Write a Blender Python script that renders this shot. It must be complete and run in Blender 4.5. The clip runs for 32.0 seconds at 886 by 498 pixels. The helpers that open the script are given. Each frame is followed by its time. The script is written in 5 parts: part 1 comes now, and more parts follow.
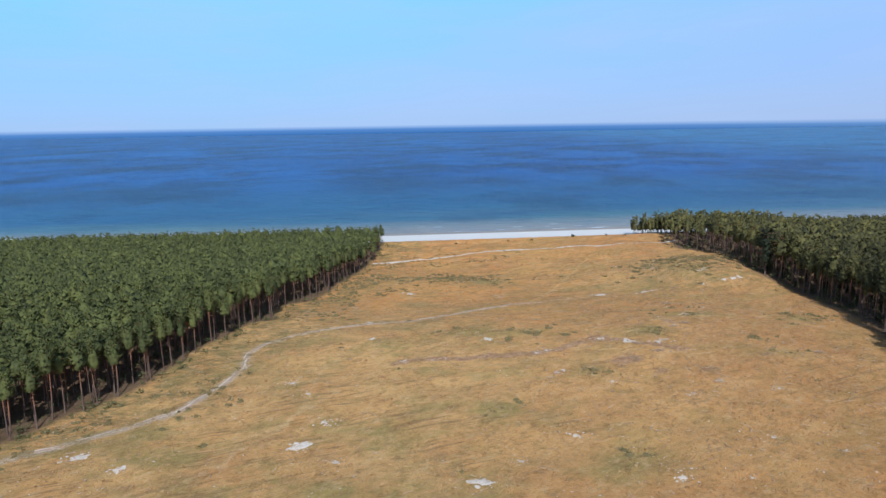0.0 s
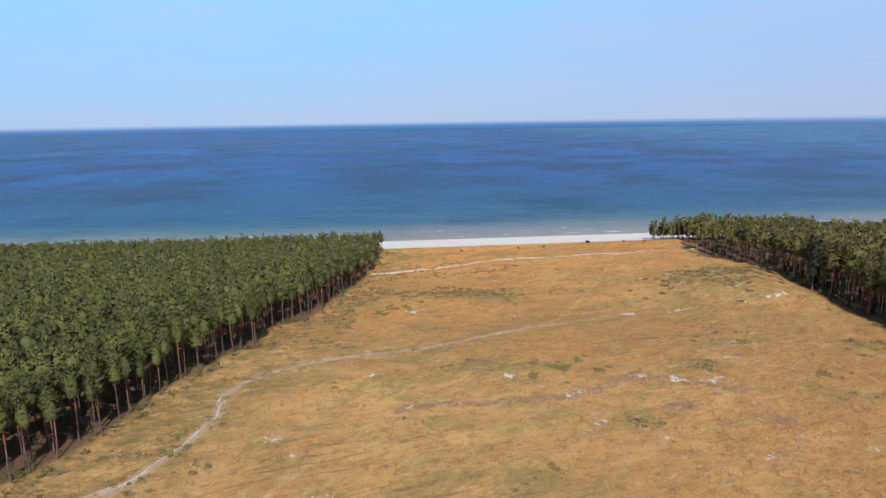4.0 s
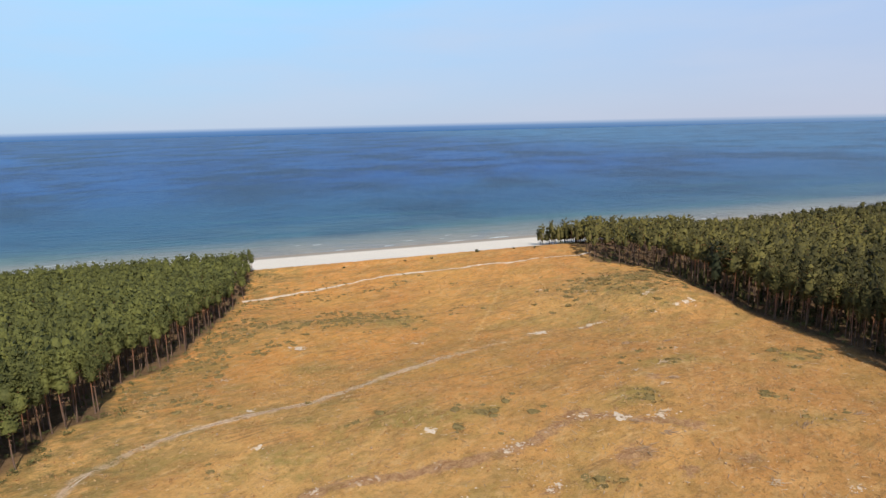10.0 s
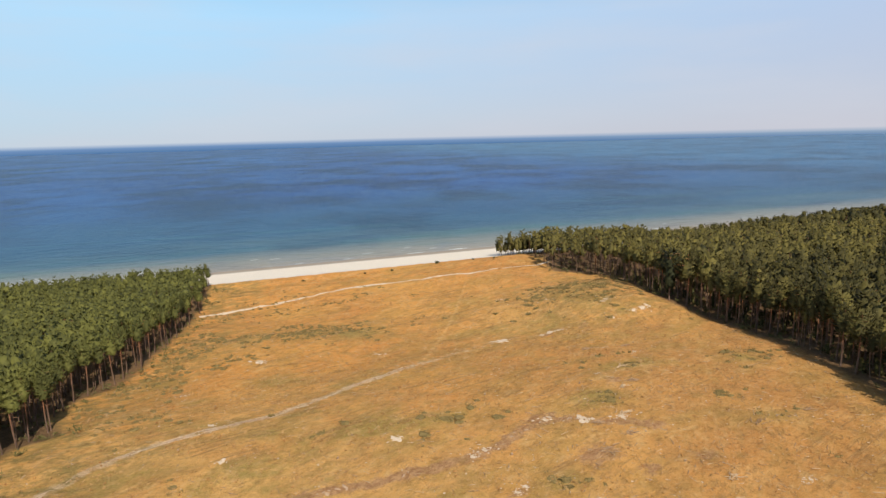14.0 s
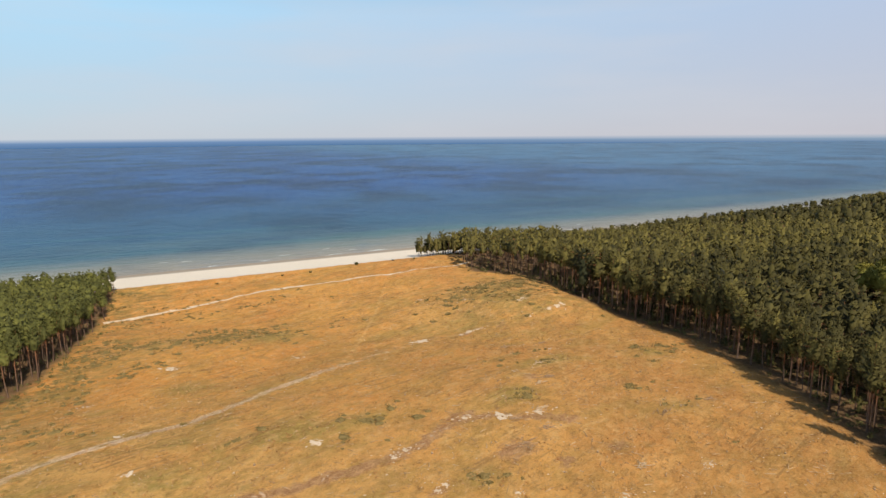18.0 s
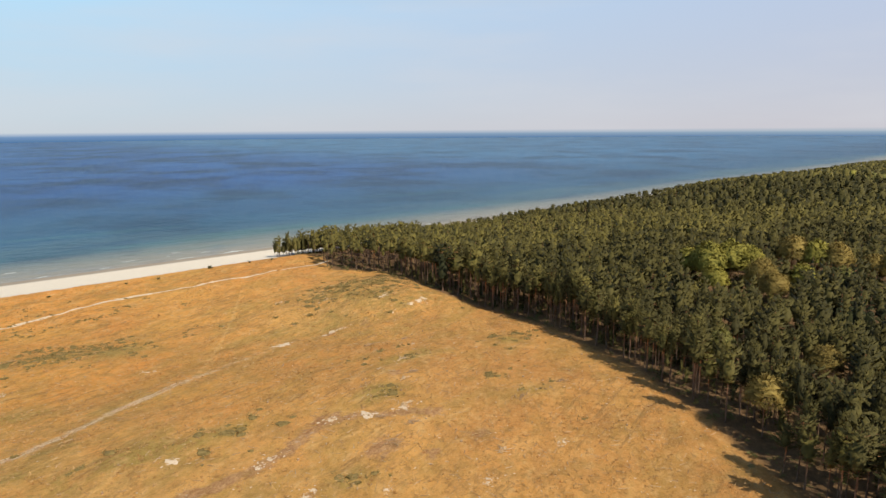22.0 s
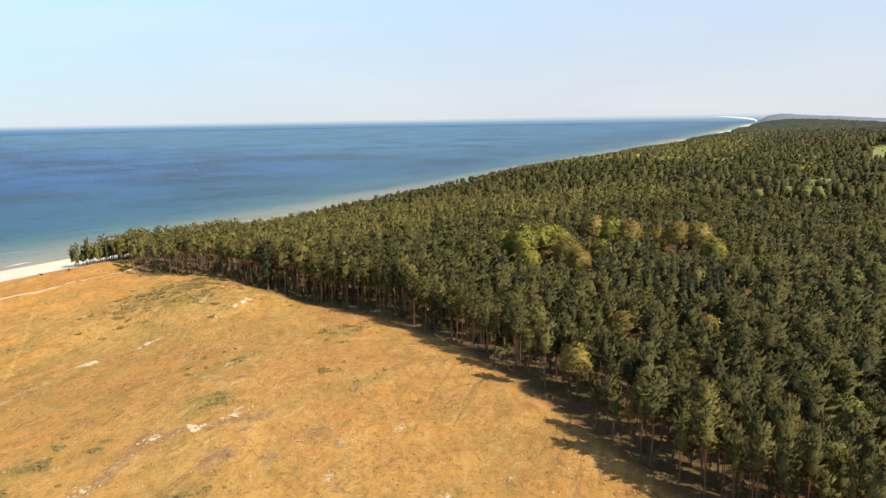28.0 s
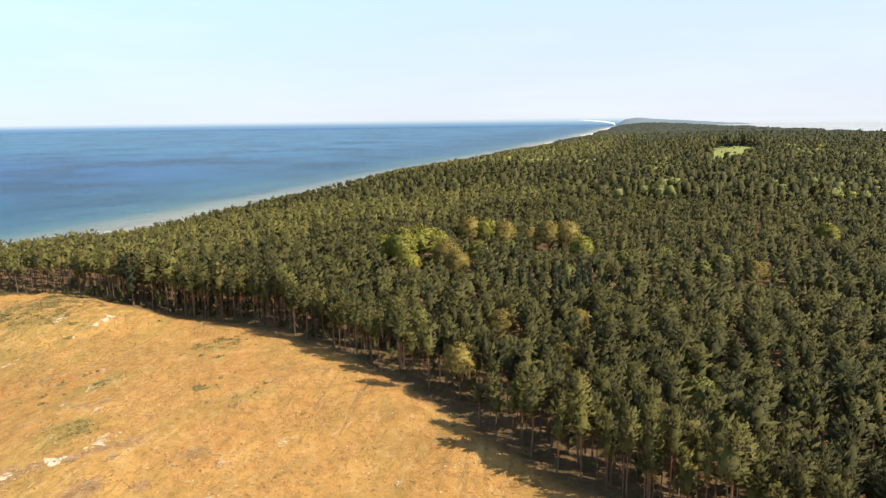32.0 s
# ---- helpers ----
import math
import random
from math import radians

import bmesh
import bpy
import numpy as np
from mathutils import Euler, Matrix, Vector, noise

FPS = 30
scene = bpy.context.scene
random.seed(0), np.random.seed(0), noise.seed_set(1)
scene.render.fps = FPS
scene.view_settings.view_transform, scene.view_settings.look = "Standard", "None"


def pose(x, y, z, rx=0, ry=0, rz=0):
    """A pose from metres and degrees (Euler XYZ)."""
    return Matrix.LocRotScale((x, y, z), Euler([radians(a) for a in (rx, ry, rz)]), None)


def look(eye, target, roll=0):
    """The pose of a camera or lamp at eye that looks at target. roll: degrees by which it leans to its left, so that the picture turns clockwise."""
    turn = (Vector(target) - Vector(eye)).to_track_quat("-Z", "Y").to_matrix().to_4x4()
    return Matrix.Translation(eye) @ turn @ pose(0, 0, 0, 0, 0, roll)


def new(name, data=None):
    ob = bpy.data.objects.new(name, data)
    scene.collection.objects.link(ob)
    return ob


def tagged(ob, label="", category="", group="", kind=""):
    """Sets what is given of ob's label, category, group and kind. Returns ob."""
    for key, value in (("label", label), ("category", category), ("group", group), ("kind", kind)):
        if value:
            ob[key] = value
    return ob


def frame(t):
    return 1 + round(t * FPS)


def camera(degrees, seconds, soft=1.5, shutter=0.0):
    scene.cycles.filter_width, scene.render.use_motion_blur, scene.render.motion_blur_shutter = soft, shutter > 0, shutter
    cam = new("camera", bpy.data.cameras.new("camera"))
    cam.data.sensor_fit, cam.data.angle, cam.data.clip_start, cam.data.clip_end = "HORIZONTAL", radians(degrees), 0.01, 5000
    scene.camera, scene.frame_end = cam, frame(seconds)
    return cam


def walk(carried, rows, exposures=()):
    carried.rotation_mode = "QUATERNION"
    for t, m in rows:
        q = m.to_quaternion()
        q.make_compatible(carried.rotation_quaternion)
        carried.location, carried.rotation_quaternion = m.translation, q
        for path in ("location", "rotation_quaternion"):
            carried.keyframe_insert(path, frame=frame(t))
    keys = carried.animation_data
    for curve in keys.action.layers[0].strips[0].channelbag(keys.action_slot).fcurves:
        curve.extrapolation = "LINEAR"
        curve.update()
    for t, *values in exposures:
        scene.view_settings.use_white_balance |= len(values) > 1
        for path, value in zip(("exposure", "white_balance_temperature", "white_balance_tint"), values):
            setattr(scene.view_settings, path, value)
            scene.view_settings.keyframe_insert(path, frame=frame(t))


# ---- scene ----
# Seconds, place (x, y, z), then yaw to the left of +y, pitch and roll in degrees.
PATH = [
    (0, 19.27, -177.30, 60.97, -0.482, -11.032, -0.870),
    (0.5, 18.70, -173.98, 60.81, -0.518, -11.089, -0.789),
    (1, 18.28, -170.43, 60.80, -0.557, -11.126, -0.868),
    (1.5, 17.92, -166.67, 60.88, -0.582, -11.191, -0.787),
    (2, 17.57, -162.89, 60.84, -0.618, -11.200, -0.818),
    (2.5, 17.23, -159.01, 61.01, -0.635, -11.259, -0.797),
    (3, 16.92, -155.40, 61.05, -0.619, -11.267, -0.893),
    (3.5, 16.51, -151.74, 61.08, -0.640, -11.301, -0.845),
    (5.5, 15.11, -136.68, 60.81, -0.790, -11.282, -1.063),
    (6, 14.66, -132.92, 60.89, -0.765, -11.316, -1.021),
    (6.5, 14.34, -129.19, 60.93, -0.726, -11.308, -1.065),
    (7, 14.11, -125.60, 60.95, -0.724, -11.215, -1.049),
    (7.5, 13.76, -122.67, 61.06, -1.497, -11.101, -0.987),
    (8, 13.25, -120.49, 61.04, -5.667, -11.361, -0.880),
    (8.5, 12.65, -119.13, 60.98, -10.306, -11.553, -0.930),
    (9, 12.03, -118.57, 60.89, -11.964, -11.401, -1.116),
    (9.5, 11.39, -118.48, 60.80, -12.259, -11.286, -1.266),
    (10, 10.46, -118.76, 60.69, -12.619, -11.170, -1.326),
    (10.5, 9.59, -119.19, 60.61, -13.184, -11.005, -1.255),
    (11, 9.01, -119.46, 60.59, -13.906, -10.958, -1.115),
    (11.5, 8.82, -119.68, 60.48, -14.578, -10.776, -0.832),
    (12, 8.80, -119.69, 60.29, -14.601, -10.527, -0.727),
    (12.5, 8.92, -119.81, 60.08, -14.242, -10.211, -0.632),
    (13, 9.07, -119.87, 60.00, -13.698, -10.072, -0.814),
    (13.5, 9.00, -119.80, 59.84, -14.488, -9.981, -1.159),
    (14, 8.82, -119.80, 59.70, -16.499, -10.003, -1.385),
    (14.5, 8.88, -119.98, 59.74, -18.608, -10.174, -1.131),
    (16.5, 8.94, -120.01, 59.51, -20.035, -10.072, -0.874),
    (17, 8.96, -120.03, 59.66, -21.127, -10.128, -0.722),
    (17.5, 8.80, -120.06, 59.67, -22.412, -10.097, -0.552),
    (18, 8.80, -120.15, 59.68, -23.705, -10.012, -0.406),
    (18.5, 8.95, -120.34, 59.80, -25.024, -9.973, -0.286),
    (19, 9.10, -120.42, 60.05, -26.507, -10.025, -0.270),
    (19.5, 9.02, -120.55, 60.06, -28.069, -9.948, -0.119),
    (20, 8.86, -120.74, 60.19, -29.722, -9.950, -0.074),
    (20.5, 8.77, -120.79, 60.27, -31.322, -10.066, -0.073),
    (21, 8.80, -120.79, 60.52, -32.895, -10.246, -0.103),
    (21.5, 8.79, -120.91, 60.73, -34.522, -10.408, -0.175),
    (22, 8.88, -120.93, 60.82, -36.135, -10.574, -0.413),
    (22.5, 8.89, -120.93, 60.74, -37.668, -10.677, -0.652),
    (23, 8.83, -120.93, 60.65, -39.211, -10.644, -0.646),
    (23.5, 8.93, -120.82, 60.69, -40.379, -10.764, -0.502),
    (24, 8.99, -120.80, 60.71, -41.071, -10.990, -0.614),
    (24.5, 8.83, -120.81, 60.71, -41.904, -11.089, -0.782),
    (26.5, 8.72, -121.08, 60.84, -47.367, -11.283, -0.835),
    (27, 8.83, -121.17, 61.08, -48.944, -11.427, -0.822),
    (27.5, 8.86, -121.08, 61.25, -50.526, -11.525, -0.844),
    (28, 8.75, -121.22, 61.13, -51.728, -11.528, -1.008),
    (28.5, 8.72, -121.28, 61.34, -52.895, -11.635, -1.005),
    (29, 8.70, -121.25, 61.42, -54.033, -11.688, -1.008),
    (29.5, 8.69, -121.27, 61.55, -55.322, -11.724, -1.027),
    (30, 8.67, -121.27, 61.52, -56.794, -11.696, -0.979),
    (30.5, 8.59, -121.25, 61.66, -58.262, -11.688, -0.767),
    (31, 8.52, -121.30, 61.73, -59.744, -11.633, -0.698),
    (31.5, 8.36, -121.26, 61.75, -61.248, -11.588, -0.837),
    (32, 8.46, -121.30, 61.70, -62.592, -11.451, -0.793),
]
cam = camera(68.94, 32.0, soft=1.4)
walk(cam, [(t, pose(x, y, z, 90 + pitch, 0, yaw) @ pose(0, 0, 0, 0, 0, roll)) for t, x, y, z, yaw, pitch, roll in PATH],
     exposures=[(0, -0.29, 4920, 7.5), (3, -0.27, 5400, 9.5), (6, -0.25, 5600, 10), (13, -0.12, 6600, 9), (19, -0.16, 7000, 9), (23, -0.04, 7000, 6), (28, 0.27, 6900, 0), (32, 0.48, 6700, 0)])

# ---- daylight ----
SUN_ELEVATION, SUN_TURN = 45.0, 174.0
HORIZON_DIP = -0.0040


def make_world():
    world = bpy.data.worlds.new("sky")
    scene.world = world
    world.use_nodes = True
    nt = world.node_tree
    nt.nodes.clear()
    out = nt.nodes.new("ShaderNodeOutputWorld")
    bg = nt.nodes.new("ShaderNodeBackground")
    sky = nt.nodes.new("ShaderNodeTexSky")
    sky.sky_type = "NISHITA"
    sky.sun_disc = False
    sky.sun_elevation = radians(SUN_ELEVATION)
    sky.sun_rotation = radians(SUN_TURN)
    sky.altitude, sky.air_density, sky.dust_density, sky.ozone_density = 0, 1.0, 0.2, 2.0
    co = nt.nodes.new("ShaderNodeTexCoord")
    sep = nt.nodes.new("ShaderNodeSeparateXYZ")
    nt.links.new(co.outputs["Generated"], sep.inputs[0])

    def ramp(a, b, lo=0.0, hi=1.0, value=None):
        r = nt.nodes.new("ShaderNodeMapRange")
        for key, v in (("From Min", a), ("From Max", b), ("To Min", lo), ("To Max", hi)):
            r.inputs[key].default_value = v
        nt.links.new(value or sep.outputs["Z"], r.inputs["Value"])
        return r.outputs["Result"]

    def mix(fac, a, b):
        m = nt.nodes.new("ShaderNodeMix")
        m.data_type = "RGBA"
        for socket, v in ((m.inputs["Factor"], fac), (m.inputs["A"], a), (m.inputs["B"], b)):
            if isinstance(v, (tuple, float)):
                socket.default_value = v
            else:
                nt.links.new(v, socket)
        return m.outputs["Result"]

    # Summer haze: pale lavender low down, clear blue higher up, over the physical sky.
    high = mix(ramp(-0.1, 0.95, value=sep.outputs["X"]), (4.0, 8.4, 12.3, 1), (4.7, 6.1, 9.0, 1))
    low = mix(ramp(-0.3, 0.95, value=sep.outputs["X"]), (5.0, 6.3, 7.9, 1), (5.5, 5.6, 6.9, 1))
    haze = mix(ramp(0.0, 0.26), low, high)
    col = mix(ramp(0.17, 0.30, 0.90, 0.05), sky.outputs[0], haze)
    stretch = nt.nodes.new("ShaderNodeMapping")
    stretch.inputs["Scale"].default_value = (1.6, 1.6, 9.0)
    stretch.inputs["Rotation"].default_value = (0.05, 0.12, 0.4)
    nt.links.new(co.outputs["Generated"], stretch.inputs["Vector"])
    wisp = nt.nodes.new("ShaderNodeTexNoise")
    wisp.inputs["Scale"].default_value, wisp.inputs["Detail"].default_value = 1.5, 5.0
    nt.links.new(stretch.outputs[0], wisp.inputs["Vector"])
    col = mix(ramp(0.44, 0.68, 0.0, 0.38, wisp.outputs["Fac"]), col, (6.3, 6.6, 7.6, 1))
    # The open sea beyond the water sheet, haze painted in eastwards and inland.
    rim = mix(ramp(0.2, 0.95, value=sep.outputs["X"]), (1.8, 3.1, 5.5, 1), (3.3, 4.4, 5.7, 1))
    rim = mix(ramp(0.215, 0.16, value=sep.outputs["Y"]), rim, (5.9, 5.9, 7.0, 1))
    col = mix(ramp(HORIZON_DIP - 0.0036, HORIZON_DIP + 0.0022), mix(ramp(-0.015, HORIZON_DIP - 0.002), mix(ramp(0.215, 0.16, value=sep.outputs["Y"]), (0.75, 1.75, 3.7, 1), (5.4, 5.4, 6.2, 1)), rim), col)
    nt.links.new(col, bg.inputs["Color"])
    bg.inputs["Strength"].default_value = 0.11
    nt.links.new(bg.outputs[0], out.inputs[0])


make_world()
sun = new("sun", bpy.data.lights.new("sun", "SUN"))
sun.data.energy, sun.data.angle, sun.data.color = 5.0, radians(0.5), (1.0, 0.93, 0.82)
_az = radians(SUN_TURN)
_sun_dir = Vector((math.sin(_az) * math.cos(radians(SUN_ELEVATION)), math.cos(_az) * math.cos(radians(SUN_ELEVATION)), math.sin(radians(SUN_ELEVATION))))
sun.matrix_world = look(_sun_dir * 100, (0, 0, 0))


# ---- materials ----
class Nodes:
    """A small builder for node materials."""

    def __init__(self, name, rough=0.9, spec=0.25):
        self.mat = bpy.data.materials.new(name)
        self.mat.use_nodes = True
        self.nt = self.mat.node_tree
        self.nt.nodes.clear()
        self.out = self.nt.nodes.new("ShaderNodeOutputMaterial")
        self.bsdf = self.nt.nodes.new("ShaderNodeBsdfPrincipled")
        self.bsdf.inputs["Roughness"].default_value = rough
        self.bsdf.inputs["Specular IOR Level"].default_value = spec
        self.nt.links.new(self.bsdf.outputs[0], self.out.inputs[0])
        self.pos = self.nt.nodes.new("ShaderNodeNewGeometry").outputs["Position"]

    def put(self, socket, value):
        if isinstance(value, bpy.types.NodeSocket):
            self.nt.links.new(value, socket)
        elif isinstance(value, tuple) and len(value) == 3 and socket.type == "RGBA":
            socket.default_value = (*value, 1)
        else:
            socket.default_value = value

    def noise(self, scale, detail=3.0, rough=0.6, stretch=None, where=None, turn=0.0):
        n = self.nt.nodes.new("ShaderNodeTexNoise")
        n.inputs["Scale"].default_value, n.inputs["Detail"].default_value, n.inputs["Roughness"].default_value = scale, detail, rough
        src = where or self.pos
        if stretch:
            m = self.nt.nodes.new("ShaderNodeMapping")
            m.inputs["Scale"].default_value = stretch
            if turn:
                r = self.nt.nodes.new("ShaderNodeMapping")
                r.inputs["Rotation"].default_value = (0, 0, turn)
                self.nt.links.new(src, r.inputs["Vector"])
                src = r.outputs[0]
            self.nt.links.new(src, m.inputs["Vector"])
            src = m.outputs[0]
        self.nt.links.new(src, n.inputs["Vector"])
        return n.outputs["Fac"]

    def range(self, value, a, b, lo=0.0, hi=1.0):
        r = self.nt.nodes.new("ShaderNodeMapRange")
        for k, v in (("Value", value), ("From Min", a), ("From Max", b), ("To Min", lo), ("To Max", hi)):
            self.put(r.inputs[k], v)
        return r.outputs["Result"]

    def mix(self, fac, a, b, blend="MIX"):
        m = self.nt.nodes.new("ShaderNodeMix")
        m.data_type, m.blend_type = "RGBA", blend
        self.put(m.inputs["Factor"], fac), self.put(m.inputs["A"], a), self.put(m.inputs["B"], b)
        return m.outputs["Result"]

    def math(self, op, a, b=0.0):
        m = self.nt.nodes.new("ShaderNodeMath")
        m.operation = op
        self.put(m.inputs[0], a), self.put(m.inputs[1], b)
        return m.outputs[0]

    def attr(self, name):
        a = self.nt.nodes.new("ShaderNodeAttribute")
        a.attribute_name = name
        return a.outputs["Fac"]

    def bump(self, height, strength=0.5, distance=0.1):
        b = self.nt.nodes.new("ShaderNodeBump")
        b.inputs["Strength"].default_value, b.inputs["Distance"].default_value = strength, distance
        self.nt.links.new(height, b.inputs["Height"])
        self.nt.links.new(b.outputs[0], self.bsdf.inputs["Normal"])

    def random(self):
        return self.nt.nodes.new("ShaderNodeObjectInfo").outputs["Random"]

    def colour(self, c):
        self.put(self.bsdf.inputs["Base Color"], c)
        return self.mat


def mat_ground():
    n = Nodes("dry_grassland", 0.95, 0.1)
    big = n.noise(0.020, 4, 0.6)
    mid = n.noise(0.08, 5, 0.7, (1, 1.6, 1), turn=-0.5)
    fine = n.noise(0.55, 8, 0.8, (1, 1.2, 1), turn=-0.6)
    tiny = n.noise(3.2, 5, 0.85)
    orange = n.mix(n.range(big, 0.36, 0.60), (0.64, 0.262, 0.066), (0.67, 0.325, 0.082))
    tan = n.mix(n.range(big, 0.40, 0.62), (0.60, 0.280, 0.086), (0.68, 0.355, 0.110))
    c = n.mix(n.range(n.math("ADD", n.attr("tawny"), n.range(mid, 0.3, 0.7, -0.35, 0.35)), 0.2, 0.8), orange, tan)
    straw = n.mix(n.range(fine, 0.35, 0.65), (0.60, 0.350, 0.105), (0.76, 0.450, 0.165))
    c = n.mix(n.math("MULTIPLY", n.attr("sallow"), n.range(n.noise(0.06, 5, 0.7), 0.35, 0.60, 0.15, 0.85)), c, straw)
    c = n.mix(n.math("MULTIPLY", n.attr("dun"), n.range(n.noise(0.07, 5, 0.7), 0.38, 0.62, 0.15, 0.8)), c, (0.50, 0.235, 0.075))
    c = n.mix(n.range(mid, 0.52, 0.68, 0, 0.55), c, (0.42, 0.215, 0.085))
    c = n.mix(n.range(mid, 0.46, 0.34, 0, 0.65), c, (0.70, 0.395, 0.150))
    green = n.noise(0.045, 6, 0.72, (1, 1.5, 1), turn=-0.4)
    olive = n.math("ADD", n.math("MULTIPLY", n.range(green, 0.49, 0.62), n.range(n.attr("sallow"), 0.0, 1.0, 0.4, 1.0)), n.math("MULTIPLY", n.attr("grassy"), n.range(green, 0.30, 0.50, 0.2, 1.0)))
    c = n.mix(n.range(olive, 0.0, 1.0, 0.0, 0.85), c, (0.330, 0.248, 0.072))
    clump = n.noise(0.20, 6, 0.75, (1, 1.5, 1), turn=-0.7)
    c = n.mix(n.range(clump, 0.53, 0.66, 0.0, 0.7), c, (0.29, 0.160, 0.058))
    c = n.mix(n.range(clump, 0.46, 0.34, 0.0, 0.65), c, (0.66, 0.42, 0.19))
    furrow = n.noise(0.9, 4, 0.7, (0.06, 1, 1), turn=-0.95)
    furrow_b = n.noise(0.8, 4, 0.7, (0.07, 1, 1), turn=-0.35)
    where = n.noise(0.03, 3, 0.6)
    c = n.mix(n.math("MULTIPLY", n.range(furrow, 0.54, 0.66, 0, 0.28), n.range(where, 0.44, 0.54)), c, (0.66, 0.41, 0.19))
    c = n.mix(n.math("MULTIPLY", n.range(furrow_b, 0.53, 0.63, 0, 0.7), n.range(where, 0.54, 0.45)), c, (0.28, 0.160, 0.066))
    earth = n.math("ADD", n.attr("torn"), n.range(n.noise(0.4, 5, 0.7, (1, 1.6, 1), turn=-0.3), 0.3, 0.7, -0.55, 0.30))
    c = n.mix(n.range(earth, 0.25, 0.62, 0.0, 0.85), c, n.mix(n.range(fine, 0.42, 0.60), (0.34, 0.170, 0.088), (0.48, 0.285, 0.165)))
    c = n.mix(n.range(fine, 0.50, 0.70, 0.0, 0.55), c, (0.70, 0.41, 0.168))
    c = n.mix(n.range(fine, 0.47, 0.30, 0.0, 0.72), c, (0.24, 0.125, 0.048))
    c = n.mix(n.range(tiny, 0.54, 0.70, 0.0, 0.55), c, (0.70, 0.47, 0.25))
    c = n.mix(n.range(tiny, 0.44, 0.32, 0.0, 0.55), c, (0.20, 0.105, 0.044))
    fleck = n.noise(1.3, 3, 0.6)
    c = n.mix(n.math("MULTIPLY", n.range(fleck, 0.70, 0.74), n.range(mid, 0.35, 0.6)), c, (0.62, 0.55, 0.46))
    scuff = n.noise(0.5, 5, 0.75)
    c = n.mix(n.range(n.math("ADD", n.attr("wheeled"), n.range(scuff, 0.3, 0.7, -0.6, 0.25)), 0.35, 0.8, 0.0, 0.42), c, (0.76, 0.50, 0.23))
    bare = n.mix(n.range(tiny, 0.4, 0.6), (0.46, 0.310, 0.19), (0.75, 0.56, 0.38))
    c = n.mix(n.range(n.math("ADD", n.attr("trod"), n.range(scuff, 0.3, 0.7, -0.5, 0.3)), 0.30, 0.75, 0.0, 0.85), c, bare)
    moss = n.math("MULTIPLY", n.attr("mossy"), n.range(n.noise(0.17, 6, 0.75, (1, 1.6, 1), turn=-0.2), 0.44, 0.58))
    c = n.mix(n.math("MULTIPLY", moss, 0.85), c, n.mix(n.range(tiny, 0.35, 0.65), (0.13, 0.105, 0.036), (0.36, 0.26, 0.10)))
    blotch = n.noise(0.115, 6, 0.72, (1, 1.5, 1), turn=-0.45)
    c = n.mix(n.range(blotch, 0.52, 0.66, 0.0, 0.55), c, n.mix(n.range(tiny, 0.35, 0.65), (0.25, 0.150, 0.050), (0.42, 0.265, 0.090)))
    c = n.mix(1.0, c, (0.975, 0.955, 0.895), "MULTIPLY")
    litter = n.mix(n.range(fine, 0.3, 0.7), (0.10, 0.06, 0.03), (0.26, 0.155, 0.08))
    c = n.mix(n.attr("wood_floor"), c, litter)
    # Distance haze over the far plain, painted in as pale grey-lavender.
    c = n.mix(n.attr("far_haze"), c, n.mix(n.range(big, 0.4, 0.6), (0.38, 0.38, 0.41), (0.46, 0.45, 0.48)))
    sand = n.mix(n.range(fine, 0.3, 0.7), (0.74, 0.64, 0.52), (0.84, 0.75, 0.63))
    wet = n.mix(n.range(fine, 0.3, 0.7), (0.33, 0.27, 0.21), (0.42, 0.35, 0.28))
    sand = n.mix(n.attr("wet_sand"), sand, wet)
    edge = n.math("ADD", n.attr("beach_sand"), n.range(n.noise(0.25, 5, 0.7), 0.2, 0.8, -0.35, 0.35))
    c = n.mix(n.range(edge, 0.42, 0.58), c, sand)
    n.bump(n.math("ADD", fine, n.math("MULTIPLY", tiny, 0.4)), 1.0, 0.45)
    return n.colour(c)


